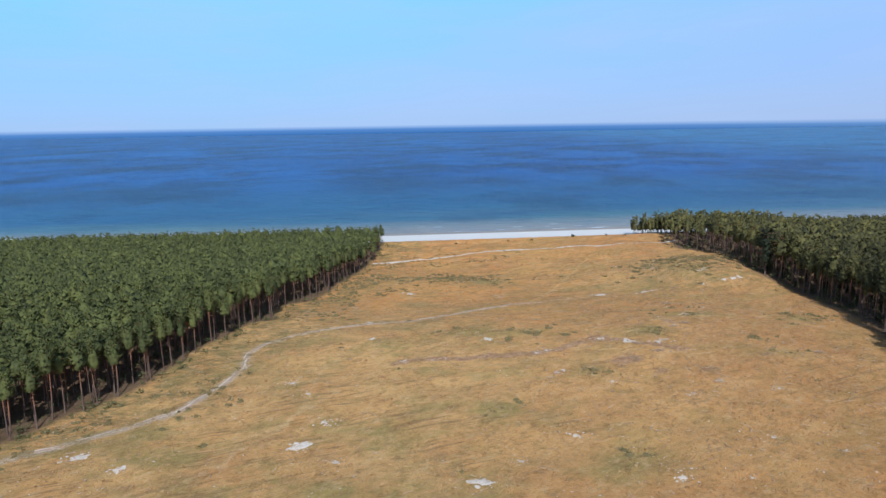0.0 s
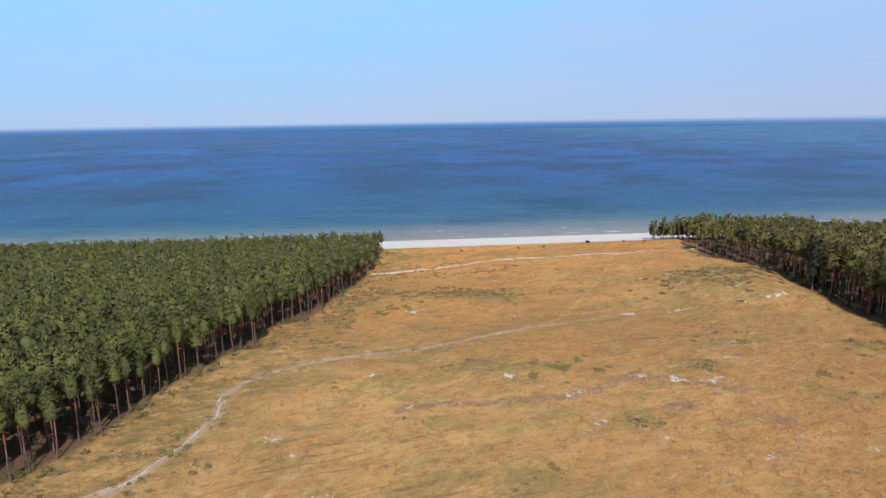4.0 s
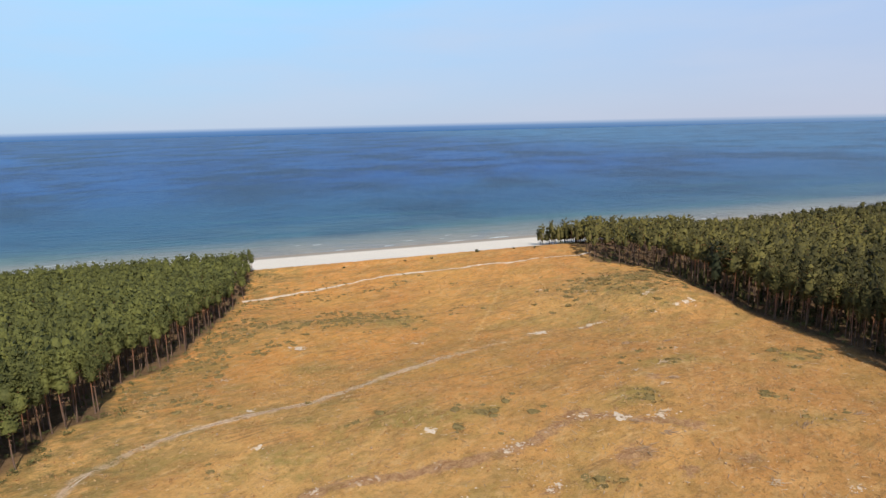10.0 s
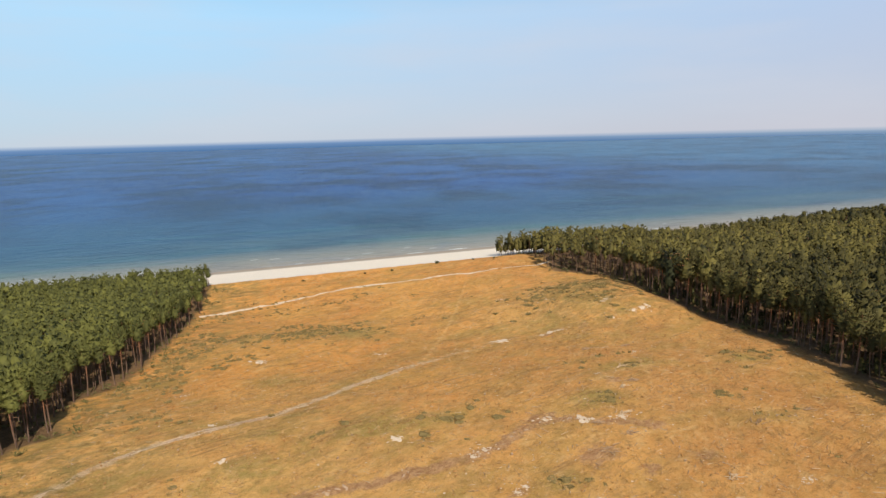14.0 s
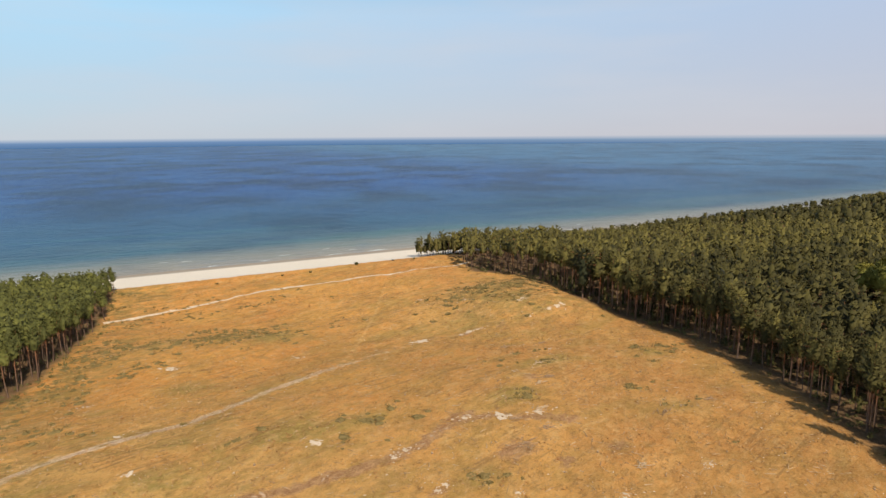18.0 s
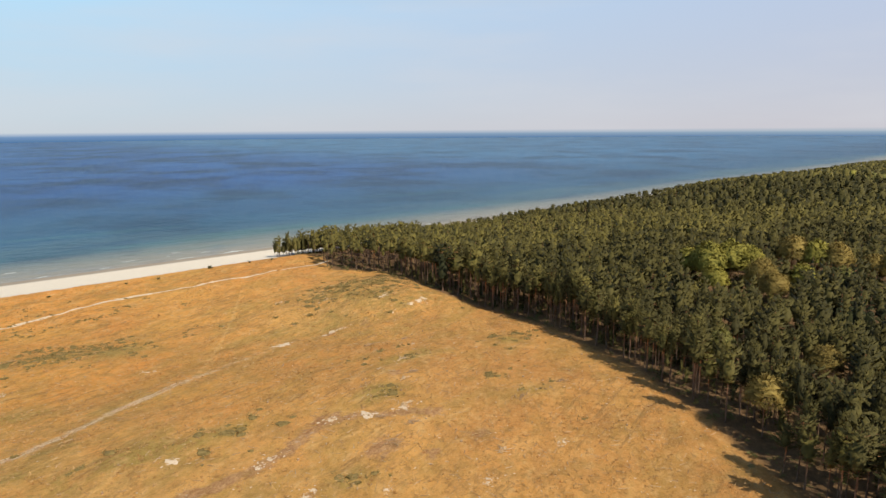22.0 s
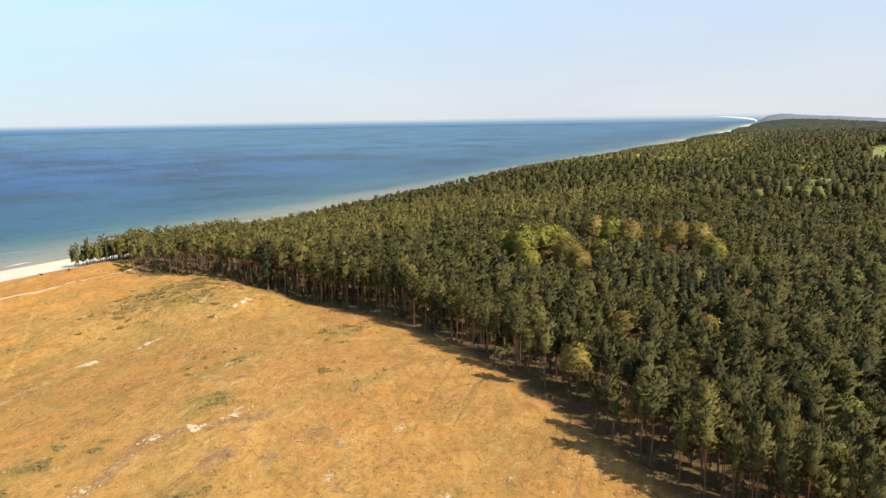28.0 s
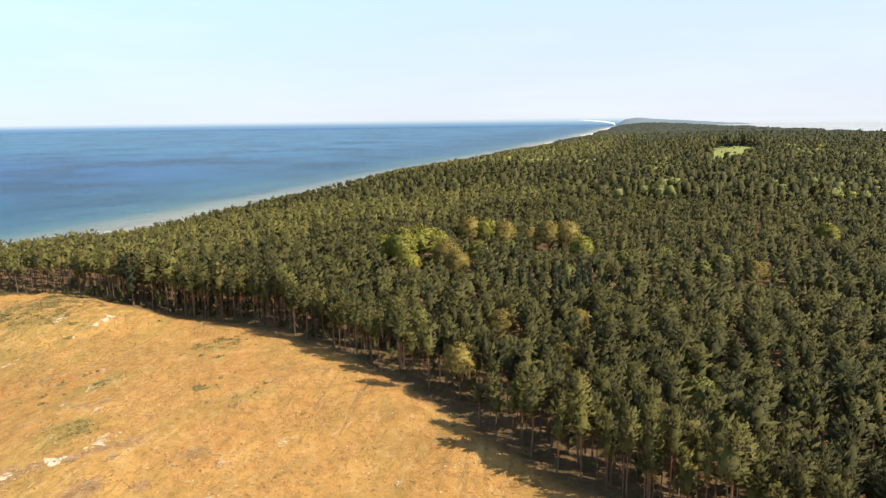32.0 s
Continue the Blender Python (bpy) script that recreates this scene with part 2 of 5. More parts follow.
def mat_sea():
    n = Nodes("sea_water", 0.28, 0.05)
    n.bsdf.inputs["IOR"].default_value = 1.33
    swell = n.noise(0.0068, 7, 0.66, (0.80, 0.62, 1), turn=0.30)
    patch = n.noise(0.0020, 5, 0.65, (1.0, 0.6, 1), turn=0.3)
    chop = n.noise(0.024, 7, 0.75, (0.7, 0.9, 1), turn=0.2)
    deep = n.mix(n.range(patch, 0.38, 0.62), (0.008, 0.056, 0.20), (0.020, 0.100, 0.285))
    deep = n.mix(n.range(swell, 0.42, 0.60, 0, 0.95), deep, (0.002, 0.016, 0.080))
    # Water paler towards the east: distance haze put into its colour.
    deep = n.mix(n.math("MULTIPLY", n.attr("east_haze"), 0.7), deep, (0.055, 0.175, 0.285))
    off = n.attr("offshore")
    wob = n.math("ADD", off, n.range(n.noise(0.010, 5, 0.65, (0.3, 1.2, 1)), 0.2, 0.8, -70.0, 70.0))
    mid = n.mix(n.range(wob, 120.0, 520.0), (0.028, 0.096, 0.172), deep)
    mid = n.mix(n.range(swell, 0.48, 0.60, 0, 0.6), mid, (0.005, 0.030, 0.070))
    shallow = n.mix(n.range(wob, 10.0, 120.0), (0.105, 0.168, 0.168), mid)
    shore = n.mix(n.range(off, 2.0, 62.0), (0.30, 0.27, 0.22), shallow)
    bars = n.math("MULTIPLY", n.range(n.noise(0.016, 5, 0.65, (0.15, 1.5, 1)), 0.54, 0.66), n.range(off, 380.0, 90.0))
    c = n.mix(n.math("MULTIPLY", bars, 0.40), shore, (0.070, 0.18, 0.17))
    c = n.mix(n.range(chop, 0.50, 0.62, 0, 0.32), c, (0.004, 0.024, 0.075))
    c = n.mix(n.range(chop, 0.46, 0.34, 0, 0.22), c, (0.04, 0.13, 0.24))
    n.bump(n.math("ADD", n.noise(0.10, 4, 0.65, (0.5, 1.4, 1)), n.math("MULTIPLY", n.noise(0.5, 3, 0.6), 0.35)), 0.8, 1.4)
    return n.colour(c)


def mat_needles(name, a, b, c):
    n = Nodes(name, 0.75, 0.2)
    stand = n.noise(0.03, 3, 0.6, (1, 1, 0.05))
    tree = n.noise(0.21, 1, 0.5, (1, 1, 0.06))
    leaf = n.noise(1.7, 3, 0.7)
    col = n.mix(n.range(n.math("ADD", tree, n.range(stand, 0.3, 0.7, -0.07, 0.07)), 0.40, 0.60), a, b)
    col = n.mix(n.range(leaf, 0.42, 0.75, 0, 0.4), col, c)
    n.bump(n.noise(3.4, 4, 0.8), 0.25, 0.15)
    return n.colour(col)


def mat_bark():
    n = Nodes("pine_bark", 0.9, 0.1)
    h = n.noise(2.5, 5, 0.7, (1, 1, 0.25))
    c = n.mix(n.range(h, 0.35, 0.7), (0.09, 0.055, 0.04), (0.25, 0.16, 0.11))
    sep = n.nt.nodes.new("ShaderNodeSeparateXYZ")
    co = n.nt.nodes.new("ShaderNodeTexCoord")
    n.nt.links.new(co.outputs["Object"], sep.inputs[0])
    c = n.mix(n.math("MULTIPLY", n.range(sep.outputs["Z"], 4.0, 8.5), n.range(n.random(), 0.1, 0.8, 0.35, 1.0)), c, n.mix(h, (0.30, 0.115, 0.05), (0.42, 0.19, 0.09)))
    n.bump(h, 0.6, 0.05)
    return n.colour(c)


def mat_plain(name, a, b, scale=1.5, rough=0.92, bump=0.5, dist=0.05, stretch=None):
    n = Nodes(name, rough, 0.12)
    h = n.noise(scale, 6, 0.7, stretch)
    w = n.noise(scale * 0.17, 4, 0.6)
    c = n.mix(n.range(h, 0.32, 0.7), a, b)
    c = n.mix(n.range(w, 0.5, 0.75, 0, 0.5), c, a)
    n.bump(h, bump, dist)
    return n.colour(c)


M_GROUND, M_SEA, M_BARK = mat_ground(), mat_sea(), mat_bark()
M_PINE = mat_needles("pine_needles", (0.062, 0.065, 0.018), (0.126, 0.125, 0.030), (0.210, 0.196, 0.054))
M_PINE_COAST = mat_needles("coastal_pine_needles", (0.062, 0.054, 0.017), (0.142, 0.118, 0.030), (0.212, 0.172, 0.050))
M_PINE_DARK = mat_needles("dark_pine_needles", (0.036, 0.033, 0.011), (0.084, 0.071, 0.019), (0.140, 0.114, 0.034))
M_PINE_DEEP = mat_needles("deep_pine_needles", (0.022, 0.025, 0.010), (0.052, 0.051, 0.016), (0.092, 0.084, 0.027))
M_OLIVE = mat_needles("opening_leaves", (0.150, 0.142, 0.042), (0.190, 0.175, 0.050), (0.250, 0.225, 0.070))
M_SPRUCE = mat_needles("spruce_needles", (0.026, 0.028, 0.011), (0.040, 0.042, 0.014), (0.060, 0.058, 0.020))
M_LIME = mat_needles("young_leaves", (0.22, 0.196, 0.038), (0.285, 0.248, 0.048), (0.36, 0.305, 0.072))
M_TWIG = mat_needles("budding_twigs", (0.20, 0.142, 0.038), (0.28, 0.200, 0.054), (0.35, 0.262, 0.082))
M_SAND = mat_plain("pale_sand", (0.52, 0.38, 0.25), (0.80, 0.65, 0.49), 1.2)
M_RUT = mat_plain("churned_earth", (0.40, 0.245, 0.140), (0.60, 0.42, 0.27), 0.7)
M_TRACK = mat_plain("trodden_sand", (0.50, 0.36, 0.23), (0.74, 0.58, 0.42), 0.6)
M_FOAM = mat_plain("sea_foam", (0.50, 0.53, 0.54), (0.72, 0.74, 0.74), 0.7, 0.6)
M_DRY = mat_plain("dry_grass", (0.38, 0.21, 0.085), (0.58, 0.36, 0.16), 0.8)
M_HEATH = mat_plain("heather", (0.165, 0.120, 0.045), (0.30, 0.210, 0.080), 1.2)
M_BUSH = mat_plain("dark_bush", (0.05, 0.05, 0.02), (0.13, 0.11, 0.045), 1.5)
M_WOOD = mat_plain("weathered_wood", (0.36, 0.24, 0.14), (0.62, 0.46, 0.29), 3.0, stretch=(1, 1, 0.3))
M_MEADOW = mat_plain("spring_meadow", (0.21, 0.215, 0.065), (0.32, 0.31, 0.11), 0.1)


# ---- shape of the land ----
SEA_Z = -11.0
COAST_X = (-5200.0, -1500.0, -400.0, -12.0, 158.0, 433.0, 620.0, 760.0, 1000.0, 1250.0, 1480.0, 1620.0, 1760.0, 2000.0, 2350.0, 2600.0, 2760.0, 3000.0, 3600.0, 4300.0, 4700.0, 4800.0, 5200.0)
COAST_Y = (-500.0, 100.0, 213.0, 247.0, 261.0, 289.0, 310.0, 337.0, 362.0, 390.0, 412.0, 446.0, 462.0, 484.0, 532.0, 590.0, 606.0, 632.0, 757.0, 872.0, 930.0, 935.0, 900.0)
LEFT_EDGE = ((-110, -100), (-66, -60), (-50, -30), (-46, -8), (-42, 4), (-39, 22), (-31, 28), (-38, 42), (-35, 57), (-28, 66), (-23, 82), (-17, 120), (-12, 160), (-10, 196))
RIGHT_EDGE = ((137, 206), (150, 184), (140, 150), (157, 132), (150, 100), (147, 78), (152, 58), (152, 32), (149, 8), (144, -13), (136, -36), (126, -57), (116, -75), (108, -90), (101, -106), (95, -140), (90, -260))


def smooth(u):
    u = np.clip(u, 0, 1)
    return u * u * (3 - 2 * u)


def value_noise(x, y, seed=0):
    """Smooth noise on a unit lattice, -1 to 1."""
    xi, yi = np.floor(x).astype(np.int64), np.floor(y).astype(np.int64)
    fx, fy = smooth(x - xi), smooth(y - yi)

    def h(a, b):
        k = (a * 374761393 + b * 668265263 + seed * 974711) & 0x7FFFFFFF
        k = ((k ^ (k >> 13)) * 1274126177) & 0x7FFFFFFF
        return ((k ^ (k >> 16)) & 0xFFFF) / 32767.5 - 1
    return (h(xi, yi) * (1 - fx) + h(xi + 1, yi) * fx) * (1 - fy) + (h(xi, yi + 1) * (1 - fx) + h(xi + 1, yi + 1) * fx) * fy


def coast(x):
    return np.interp(x, COAST_X, COAST_Y)


def bell(u, v, ru, rv):
    return np.exp(-(u / ru) ** 2 - (v / rv) ** 2)


def ground(x, y):
    x, y = np.asarray(x, float), np.asarray(y, float)
    s = y - coast(x)
    z = -7.2 * smooth((y + 2) / 90) * (1 - 0.35 * smooth((x - 60) / 80)) * (1 - 0.6 * smooth((x - 170) / 200))
    z = z + 1.2 * bell(x - 92, y + 5, 35, 45) + 6.5 * bell(x - 133, y - 82, 26, 24) + 3.2 * bell(x - 139, y - 105, 22, 15)
    z = z - 2.2 * bell(x - 5, y - 140, 60, 28) + 2.0 * bell(x - 10, y - 88, 40, 14)
    z = z + 5.0 * bell(x - 620, y - 200, 130, 80) + 10.0 * bell(x - 1110, y + 62, 120, 70)
    near = smooth((600 - np.hypot(x, y)) / 300)
    z = z + near * (0.42 * value_noise(x / 12, y / 11, 3) + 0.26 * value_noise(x / 4.6, y / 4.3, 5) + 0.55 * np.abs(value_noise(x / 31, y / 24, 8)))
    z = z + (1 - near) * 2.5 * value_noise(x / 160, y / 160, 7)
    beach = np.interp(s, (-66, -54, -45, -20, 0, 60, 400), (-5.6, -6.3, -7.8, -9.9, SEA_Z - 0.05, -13.5, -20))
    k = smooth((s + 66) / 12)
    return z * (1 - k) + beach * k


def across(edge, x, y):
    """How far a place lies to the +x side of an edge that runs along y."""
    pts = sorted((b, a) for a, b in edge)
    return x - np.interp(y, [p[0] for p in pts], [p[1] for p in pts])


def edge_gap(edge, x, y):
    """The distance to an edge."""
    best = np.full(np.shape(x), 1e9)
    for (ax, ay), (bx, by) in zip(edge[:-1], edge[1:]):
        dx, dy = bx - ax, by - ay
        t = np.clip(((x - ax) * dx + (y - ay) * dy) / (dx * dx + dy * dy), 0, 1)
        best = np.minimum(best, np.hypot(x - ax - t * dx, y - ay - t * dy))
    return best


def forest_end(x):
    return np.interp(x, (1200, 1894, 2840, 4700), (-600, -357, -30, 600))


def in_left(x, y):
    return (across(LEFT_EDGE, x, y) < 0) & (y - coast(x) < -50)


def in_right(x, y):
    return (across(RIGHT_EDGE, x, y) > 0) & (y - coast(x) < -48)


FOOTPATH = ((-78, -80), (-60.4, -64), (-53, -59), (-46, -53), (-37.5, -46.5), (-35, -38.5), (-32, -27.5), (-31, -19), (-32.8, -10), (-30.5, -2.5), (-24, 5), (-16, 12), (-8, 15.5), (0.5, 18.3), (11.5, 21.8), (21, 28.5), (30.5, 36.5), (40.4, 41), (50, 48.5),
            (62, 56), (74, 61.2), (82, 64.2), (98, 65), (113, 64.7), (124, 64.3), (136, 66.2))
WHEELINGS = (((48, 45), (59.6, 65.5), (67, 80), (75.6, 96.4), (88.6, 126.4), (100.3, 152.7)),
             ((-9.9, -10.9), (-10.3, -19.5), (-10.3, -32.7), (-10.2, -42.7), (-13, -53), (-22, -68), (-30, -82)), ((-21, -32.5), (-25.3, -47.9), (-21, -60), (-19.5, -75)),
             ((-4, -36), (-9, -44), (-12, -50), (-20, -58)), ((-34, -36), (-22, -31), (-10, -30)), ((-20, -8), (-14, -3), (-8, -6), (-6, -13), (-9, -20)),
             ((-27, 26), (-26.9, 46.3), (-23.1, 69.7), (-11, 94.2), (-7.7, 131.4)), ((-32, 14), (-26, 24), (-20, 38)), ((84, 10), (100, 18), (112, 14)), ((55, -12), (72, -16), (90, -19)), ((92, -2), (98, 8), (104, 22)))


RUTS = ((8, -19), (14, -17), (25, -17), (38, -16), (45, -14), (52, -11), (58, -7), (64, -5), (72, -8), (84, -16))
TORN = ((67, -22, 4.5), (64, -4, 4.0), (88, 9, 3.0), (85, -29, 3.0), (73, -29, 2.5), (97, 63, 3.0), (48, -28, 2.0), (110, 62, 2.5))
GRASSY = ((56, -70, 9), (46, 5, 6), (36, 5, 5), (25, 5, 5), (10, 11, 6), (27, 97, 9), (12, 50, 6), (57, -28, 5), (79, -1, 6), (95, 19, 5), (105, 19, 6), (132, 14, 6), (109, -20, 5), (32, -47, 5),
          (9, -57, 6), (122, 80, 7), (80, 1, 5), (-20, 62, 8), (-30, -20, 8), (2, 98, 8), (40, 92, 7), (0, -80, 7))


# ---- mesh helpers ----
def mesh_np(name, verts, tris, material, smooth_faces=False):
    me = bpy.data.meshes.new(name)
    verts, tris = np.asarray(verts, np.float32), np.asarray(tris, np.int32)
    normals, verts = verts[:, 3:], np.ascontiguousarray(verts[:, :3])
    k = tris.shape[1]
    me.vertices.add(len(verts))
    me.vertices.foreach_set("co", verts.ravel())
    me.loops.add(tris.size)
    me.loops.foreach_set("vertex_index", tris.ravel())
    me.polygons.add(len(tris))
    me.polygons.foreach_set("loop_start", np.arange(0, tris.size, k, dtype=np.int32))
    me.polygons.foreach_set("use_smooth", np.full(len(tris), smooth_faces))
    me.materials.append(material)
    me.update(calc_edges=True)
    if normals.shape[1]:
        me.normals_split_custom_set_from_vertices(normals)
    return me


def merged(pieces):
    """Joins (verts, faces) pairs into one pair."""
    vs, fs, n = [], [], 0
    for v, f in pieces:
        vs.append(v), fs.append(f + n)
        n += len(v)
    return np.concatenate(vs), np.concatenate(fs)


def tiled(shape, places):
    """One shape laid at rows of x, y, z, turn, width and height."""
    v, f = shape
    x, y, z, a, w, h = (q[:, None] for q in places.T)
    c, s = np.cos(a), np.sin(a)
    turned = [c * v[None, :, 3] - s * v[None, :, 4], s * v[None, :, 3] + c * v[None, :, 4], np.broadcast_to(v[None, :, 5], (len(places), len(v)))] if v.shape[1] == 6 else []
    out = np.stack([x + w * (c * v[None, :, 0] - s * v[None, :, 1]), y + w * (s * v[None, :, 0] + c * v[None, :, 1]), z + h * v[None, :, 2]] + turned, -1)
    idx = f[None] + (np.arange(len(places)) * len(v))[:, None, None]
    return out.reshape(-1, v.shape[1]), idx.reshape(-1, f.shape[1])


def part(name, me, parent, label=""):
    ob = new(name, me)
    ob.parent = parent
    return tagged(ob, label) if label else ob


def ring_tube(rings, sides=6):
    """A tube of triangles through rings of (x, y, z, radius)."""
    a = np.arange(sides) * 2 * np.pi / sides
    v = np.concatenate([np.stack([x + r * np.cos(a), y + r * np.sin(a), np.full(sides, z)], -1) for x, y, z, r in rings])
    f = []
    for k in range(len(rings) - 1):
        for i in range(sides):
            p, q = k * sides + i, k * sides + (i + 1) % sides
            f += [(p, q, q + sides), (p, q + sides, p + sides)]
    return v, np.array(f)


# ---- ground and sea ----
def spread(lo, hi, step, far, grow=1.16, cap=1e9):
    mid = list(np.arange(lo, hi + step / 2, step))
    up, d = [], step
    while (up[-1] if up else hi) < far:
        d = min(d * grow, cap)
        up.append((up[-1] if up else hi) + d)
    down, d = [], step
    while (down[-1] if down else lo) > -far:
        d *= grow
        down.append((down[-1] if down else lo) - d)
    return np.array(down[::-1] + mid + up)


def sheet(name, xs, ys, height, material):
    gx, gy = np.meshgrid(xs, ys)
    v = np.stack([gx, gy, height(gx, gy)], -1).reshape(-1, 3)
    nx = len(xs)
    i = (np.arange(len(ys) - 1)[:, None] * nx + np.arange(nx - 1)[None]).ravel()
    me = mesh_np(name, v, np.stack([i, i + 1, i + 1 + nx, i + nx], -1), material, True)
    return new(name, me), v


def add_attr(me, name, values):
    me.attributes.new(name, "FLOAT", "POINT").data.foreach_set("value", np.asarray(values, np.float32))


def build_land():
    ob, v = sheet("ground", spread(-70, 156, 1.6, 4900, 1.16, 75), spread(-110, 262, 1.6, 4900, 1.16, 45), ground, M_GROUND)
    x, y = v[:, 0], v[:, 1]
    s = y - coast(x)
    add_attr(ob.data, "beach_sand", smooth((s + 60) / 10))
    add_attr(ob.data, "wet_sand", smooth((s + 13) / 5))
    wood = np.maximum(smooth(-across(LEFT_EDGE, x, y) / 4), smooth((across(RIGHT_EDGE, x, y) + 3.5 * smooth((110 - y) / 40)) / 5))
    add_attr(ob.data, "wood_floor", wood)
    hilly = 1.0 * bell(x - 128, y - 98, 24, 24) + 0.7 * bell(x - 24, y - 98, 36, 18) + 0.5 * bell(x - 60, y - 178, 90, 12)
    belt = np.exp(-(across(LEFT_EDGE, x, y) / 20) ** 2) + 0.55 * np.exp(-((y - np.interp(x, [p[0] for p in FOOTPATH[8:]], [p[1] for p in FOOTPATH[8:]])) / 12) ** 2) + hilly
    add_attr(ob.data, "tawny", np.clip(smooth((75 - y) / 110) + 0.5 * smooth((x - 95) / 40), 0, 1))
    torn = np.exp(-(edge_gap(RUTS, x, y) / 1.9) ** 2)
    for ax, ay, r in TORN:
        torn = np.maximum(torn, bell(x - ax, y - ay, r, r * 0.8))
    add_attr(ob.data, "torn", torn)
    walked = edge_gap(FOOTPATH, x, y)
    add_attr(ob.data, "trod", np.exp(-(walked / np.interp(x, (-40, -25, 40, 60), (1.9, 1.5, 1.5, 2.3))) ** 2) * np.interp(x, (30, 50, 70, 90), (1.0, 0.8, 0.55, 0.42)))
    wheeled = np.zeros(len(x))
    for line in WHEELINGS:
        wheeled = np.maximum(wheeled, np.exp(-(edge_gap(line, x, y) / 0.9) ** 2))
    add_attr(ob.data, "wheeled", wheeled)
    add_attr(ob.data, "sallow", np.maximum(smooth((62 - x - 0.12 * y) / 60) * smooth((70 - y) / 60), 0.95 * bell(x - 116, y - 88, 46, 42)))
    add_attr(ob.data, "dun", smooth((x - 62 + 0.25 * (y + 40)) / 45) * smooth((95 - y) / 60))
    add_attr(ob.data, "grassy", np.clip(sum(bell(x - ax, y - ay, r, r * 0.7) for ax, ay, r in GRASSY), 0, 1))
    add_attr(ob.data, "mossy", np.clip(belt, 0, 1))
    add_attr(ob.data, "far_haze", smooth((forest_end(x) - y) / 60) * (x > 1200))
    tagged(ob, "orange-brown dry grass clearing running down to a pale beach", "ground", kind="structure")
    xs, ys = spread(-250, 450, 10.0, 4900), np.concatenate([np.arange(-600, 200, 100.0), np.arange(200, 420, 5.0), np.arange(420, 1400, 20.0), np.arange(1400, 4950, 100.0)])
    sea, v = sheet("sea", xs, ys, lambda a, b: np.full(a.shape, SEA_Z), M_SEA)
    add_attr(sea.data, "east_haze", smooth((v[:, 0] - 350) / 900))
    add_attr(sea.data, "offshore", v[:, 1] - coast(v[:, 0]))
    tagged(sea, "calm blue sea, greenish over the shallows", "sea", kind="structure")


build_land()


# ---- trees ----
LIMES = ((214, 10, 1.0), (213, 2, 1.15), (220, -2, 1.15), (224, -6, 1.1), (207, -4, 0.85), (261, -12, 1.05), (232, -21, 0.85), (253, -56, 0.95), (217, -60, 0.7), (245, -28, 0.8), (151, -40, 0.7), (248, -73, 0.7),
         (256, -86, 0.75), (205, -96, 0.65), (136, -111, 0.65), (212, -143, 0.65), (255, -75, 0.7), (244, -107, 0.8), (321, -142, 0.9), (241, -101, 0.7))
TWIGS = ((216, -15, 1.0), (258, -5, 1.15), (264, -18, 1.1), (259, -40, 1.1), (262, -47, 1.1), (209, -23, 0.9), (266, -30, 0.9), (130, -62, 0.75), (157, -61, 0.75), (169, -78, 0.7), (240, -118, 0.8), (140, -83, 0.7))


def open_gap(x, y):
    """Whether a place lies clear of the broadleaf trees and their sunny side."""
    ok = (np.hypot(x - 198, (y + 67) * 0.9) > 13) & (np.hypot(x - 233, y + 31) > 6)
    for bx, by, k in LIMES + TWIGS:
        away = Vector((9 - bx, -121 - by)).normalized()
        t = np.clip((x - bx) * away[0] + (y - by) * away[1], 0, 15 * k)
        ok &= np.hypot(x - bx - t * away[0], y - by - t * away[1]) > 5.2 * k
    return ok


def tuft_cloud(rng, centres, count, length, width, up=0.35):
    """Sprays of slim triangles that stand out from each centre."""
    k = len(centres)
    d = rng.normal(size=(k, count, 3))
    d[..., 2] = d[..., 2] * 0.75 + up
    d /= np.linalg.norm(d, axis=-1, keepdims=True)
    side = np.cross(d, rng.normal(size=(k, count, 3)))
    side /= np.linalg.norm(side, axis=-1, keepdims=True)
    ln = length * rng.uniform(0.7, 1.25, (k, count, 1))
    c = centres[:, None] + d * ln * 0.1
    v = np.stack([c - side * width * 0.5 + d * ln * 0.15, c + side * width * 0.5 + d * ln * 0.15, c + d * ln], 2).reshape(-1, 3)
    return v, np.arange(len(v)).reshape(-1, 3)


T_ICO = (1 + 5 ** 0.5) / 2
ICO_V = np.array([(-1, T_ICO, 0), (1, T_ICO, 0), (-1, -T_ICO, 0), (1, -T_ICO, 0), (0, -1, T_ICO), (0, 1, T_ICO), (0, -1, -T_ICO), (0, 1, -T_ICO), (T_ICO, 0, -1), (T_ICO, 0, 1), (-T_ICO, 0, -1), (-T_ICO, 0, 1)]) / 1.902
ICO_F = np.array([(0, 11, 5), (0, 5, 1), (0, 1, 7), (0, 7, 10), (0, 10, 11), (1, 5, 9), (5, 11, 4), (11, 10, 2), (10, 7, 6), (7, 1, 8), (3, 9, 4), (3, 4, 2), (3, 2, 6), (3, 6, 8), (3, 8, 9), (4, 9, 5), (2, 4, 11), (6, 2, 10), (8, 6, 7), (9, 8, 1)])


def finer(v, f):
    """Each triangle of a unit ball cut into four."""
    v, f2, seen = list(map(tuple, v)), [], {}

    def half(i, j):
        key = (min(i, j), max(i, j))
        if key not in seen:
            m = (np.array(v[i]) + v[j]) / 2
            v.append(tuple(m / np.linalg.norm(m)))
            seen[key] = len(v) - 1
        return seen[key]
    for p, q, r in f.tolist():
        m, n, o = half(p, q), half(q, r), half(r, p)
        f2 += [(p, m, o), (m, q, n), (o, n, r), (m, n, o)]
    return np.array(v), np.array(f2)


BALLS = [(ICO_V, ICO_F), finer(ICO_V, ICO_F)]


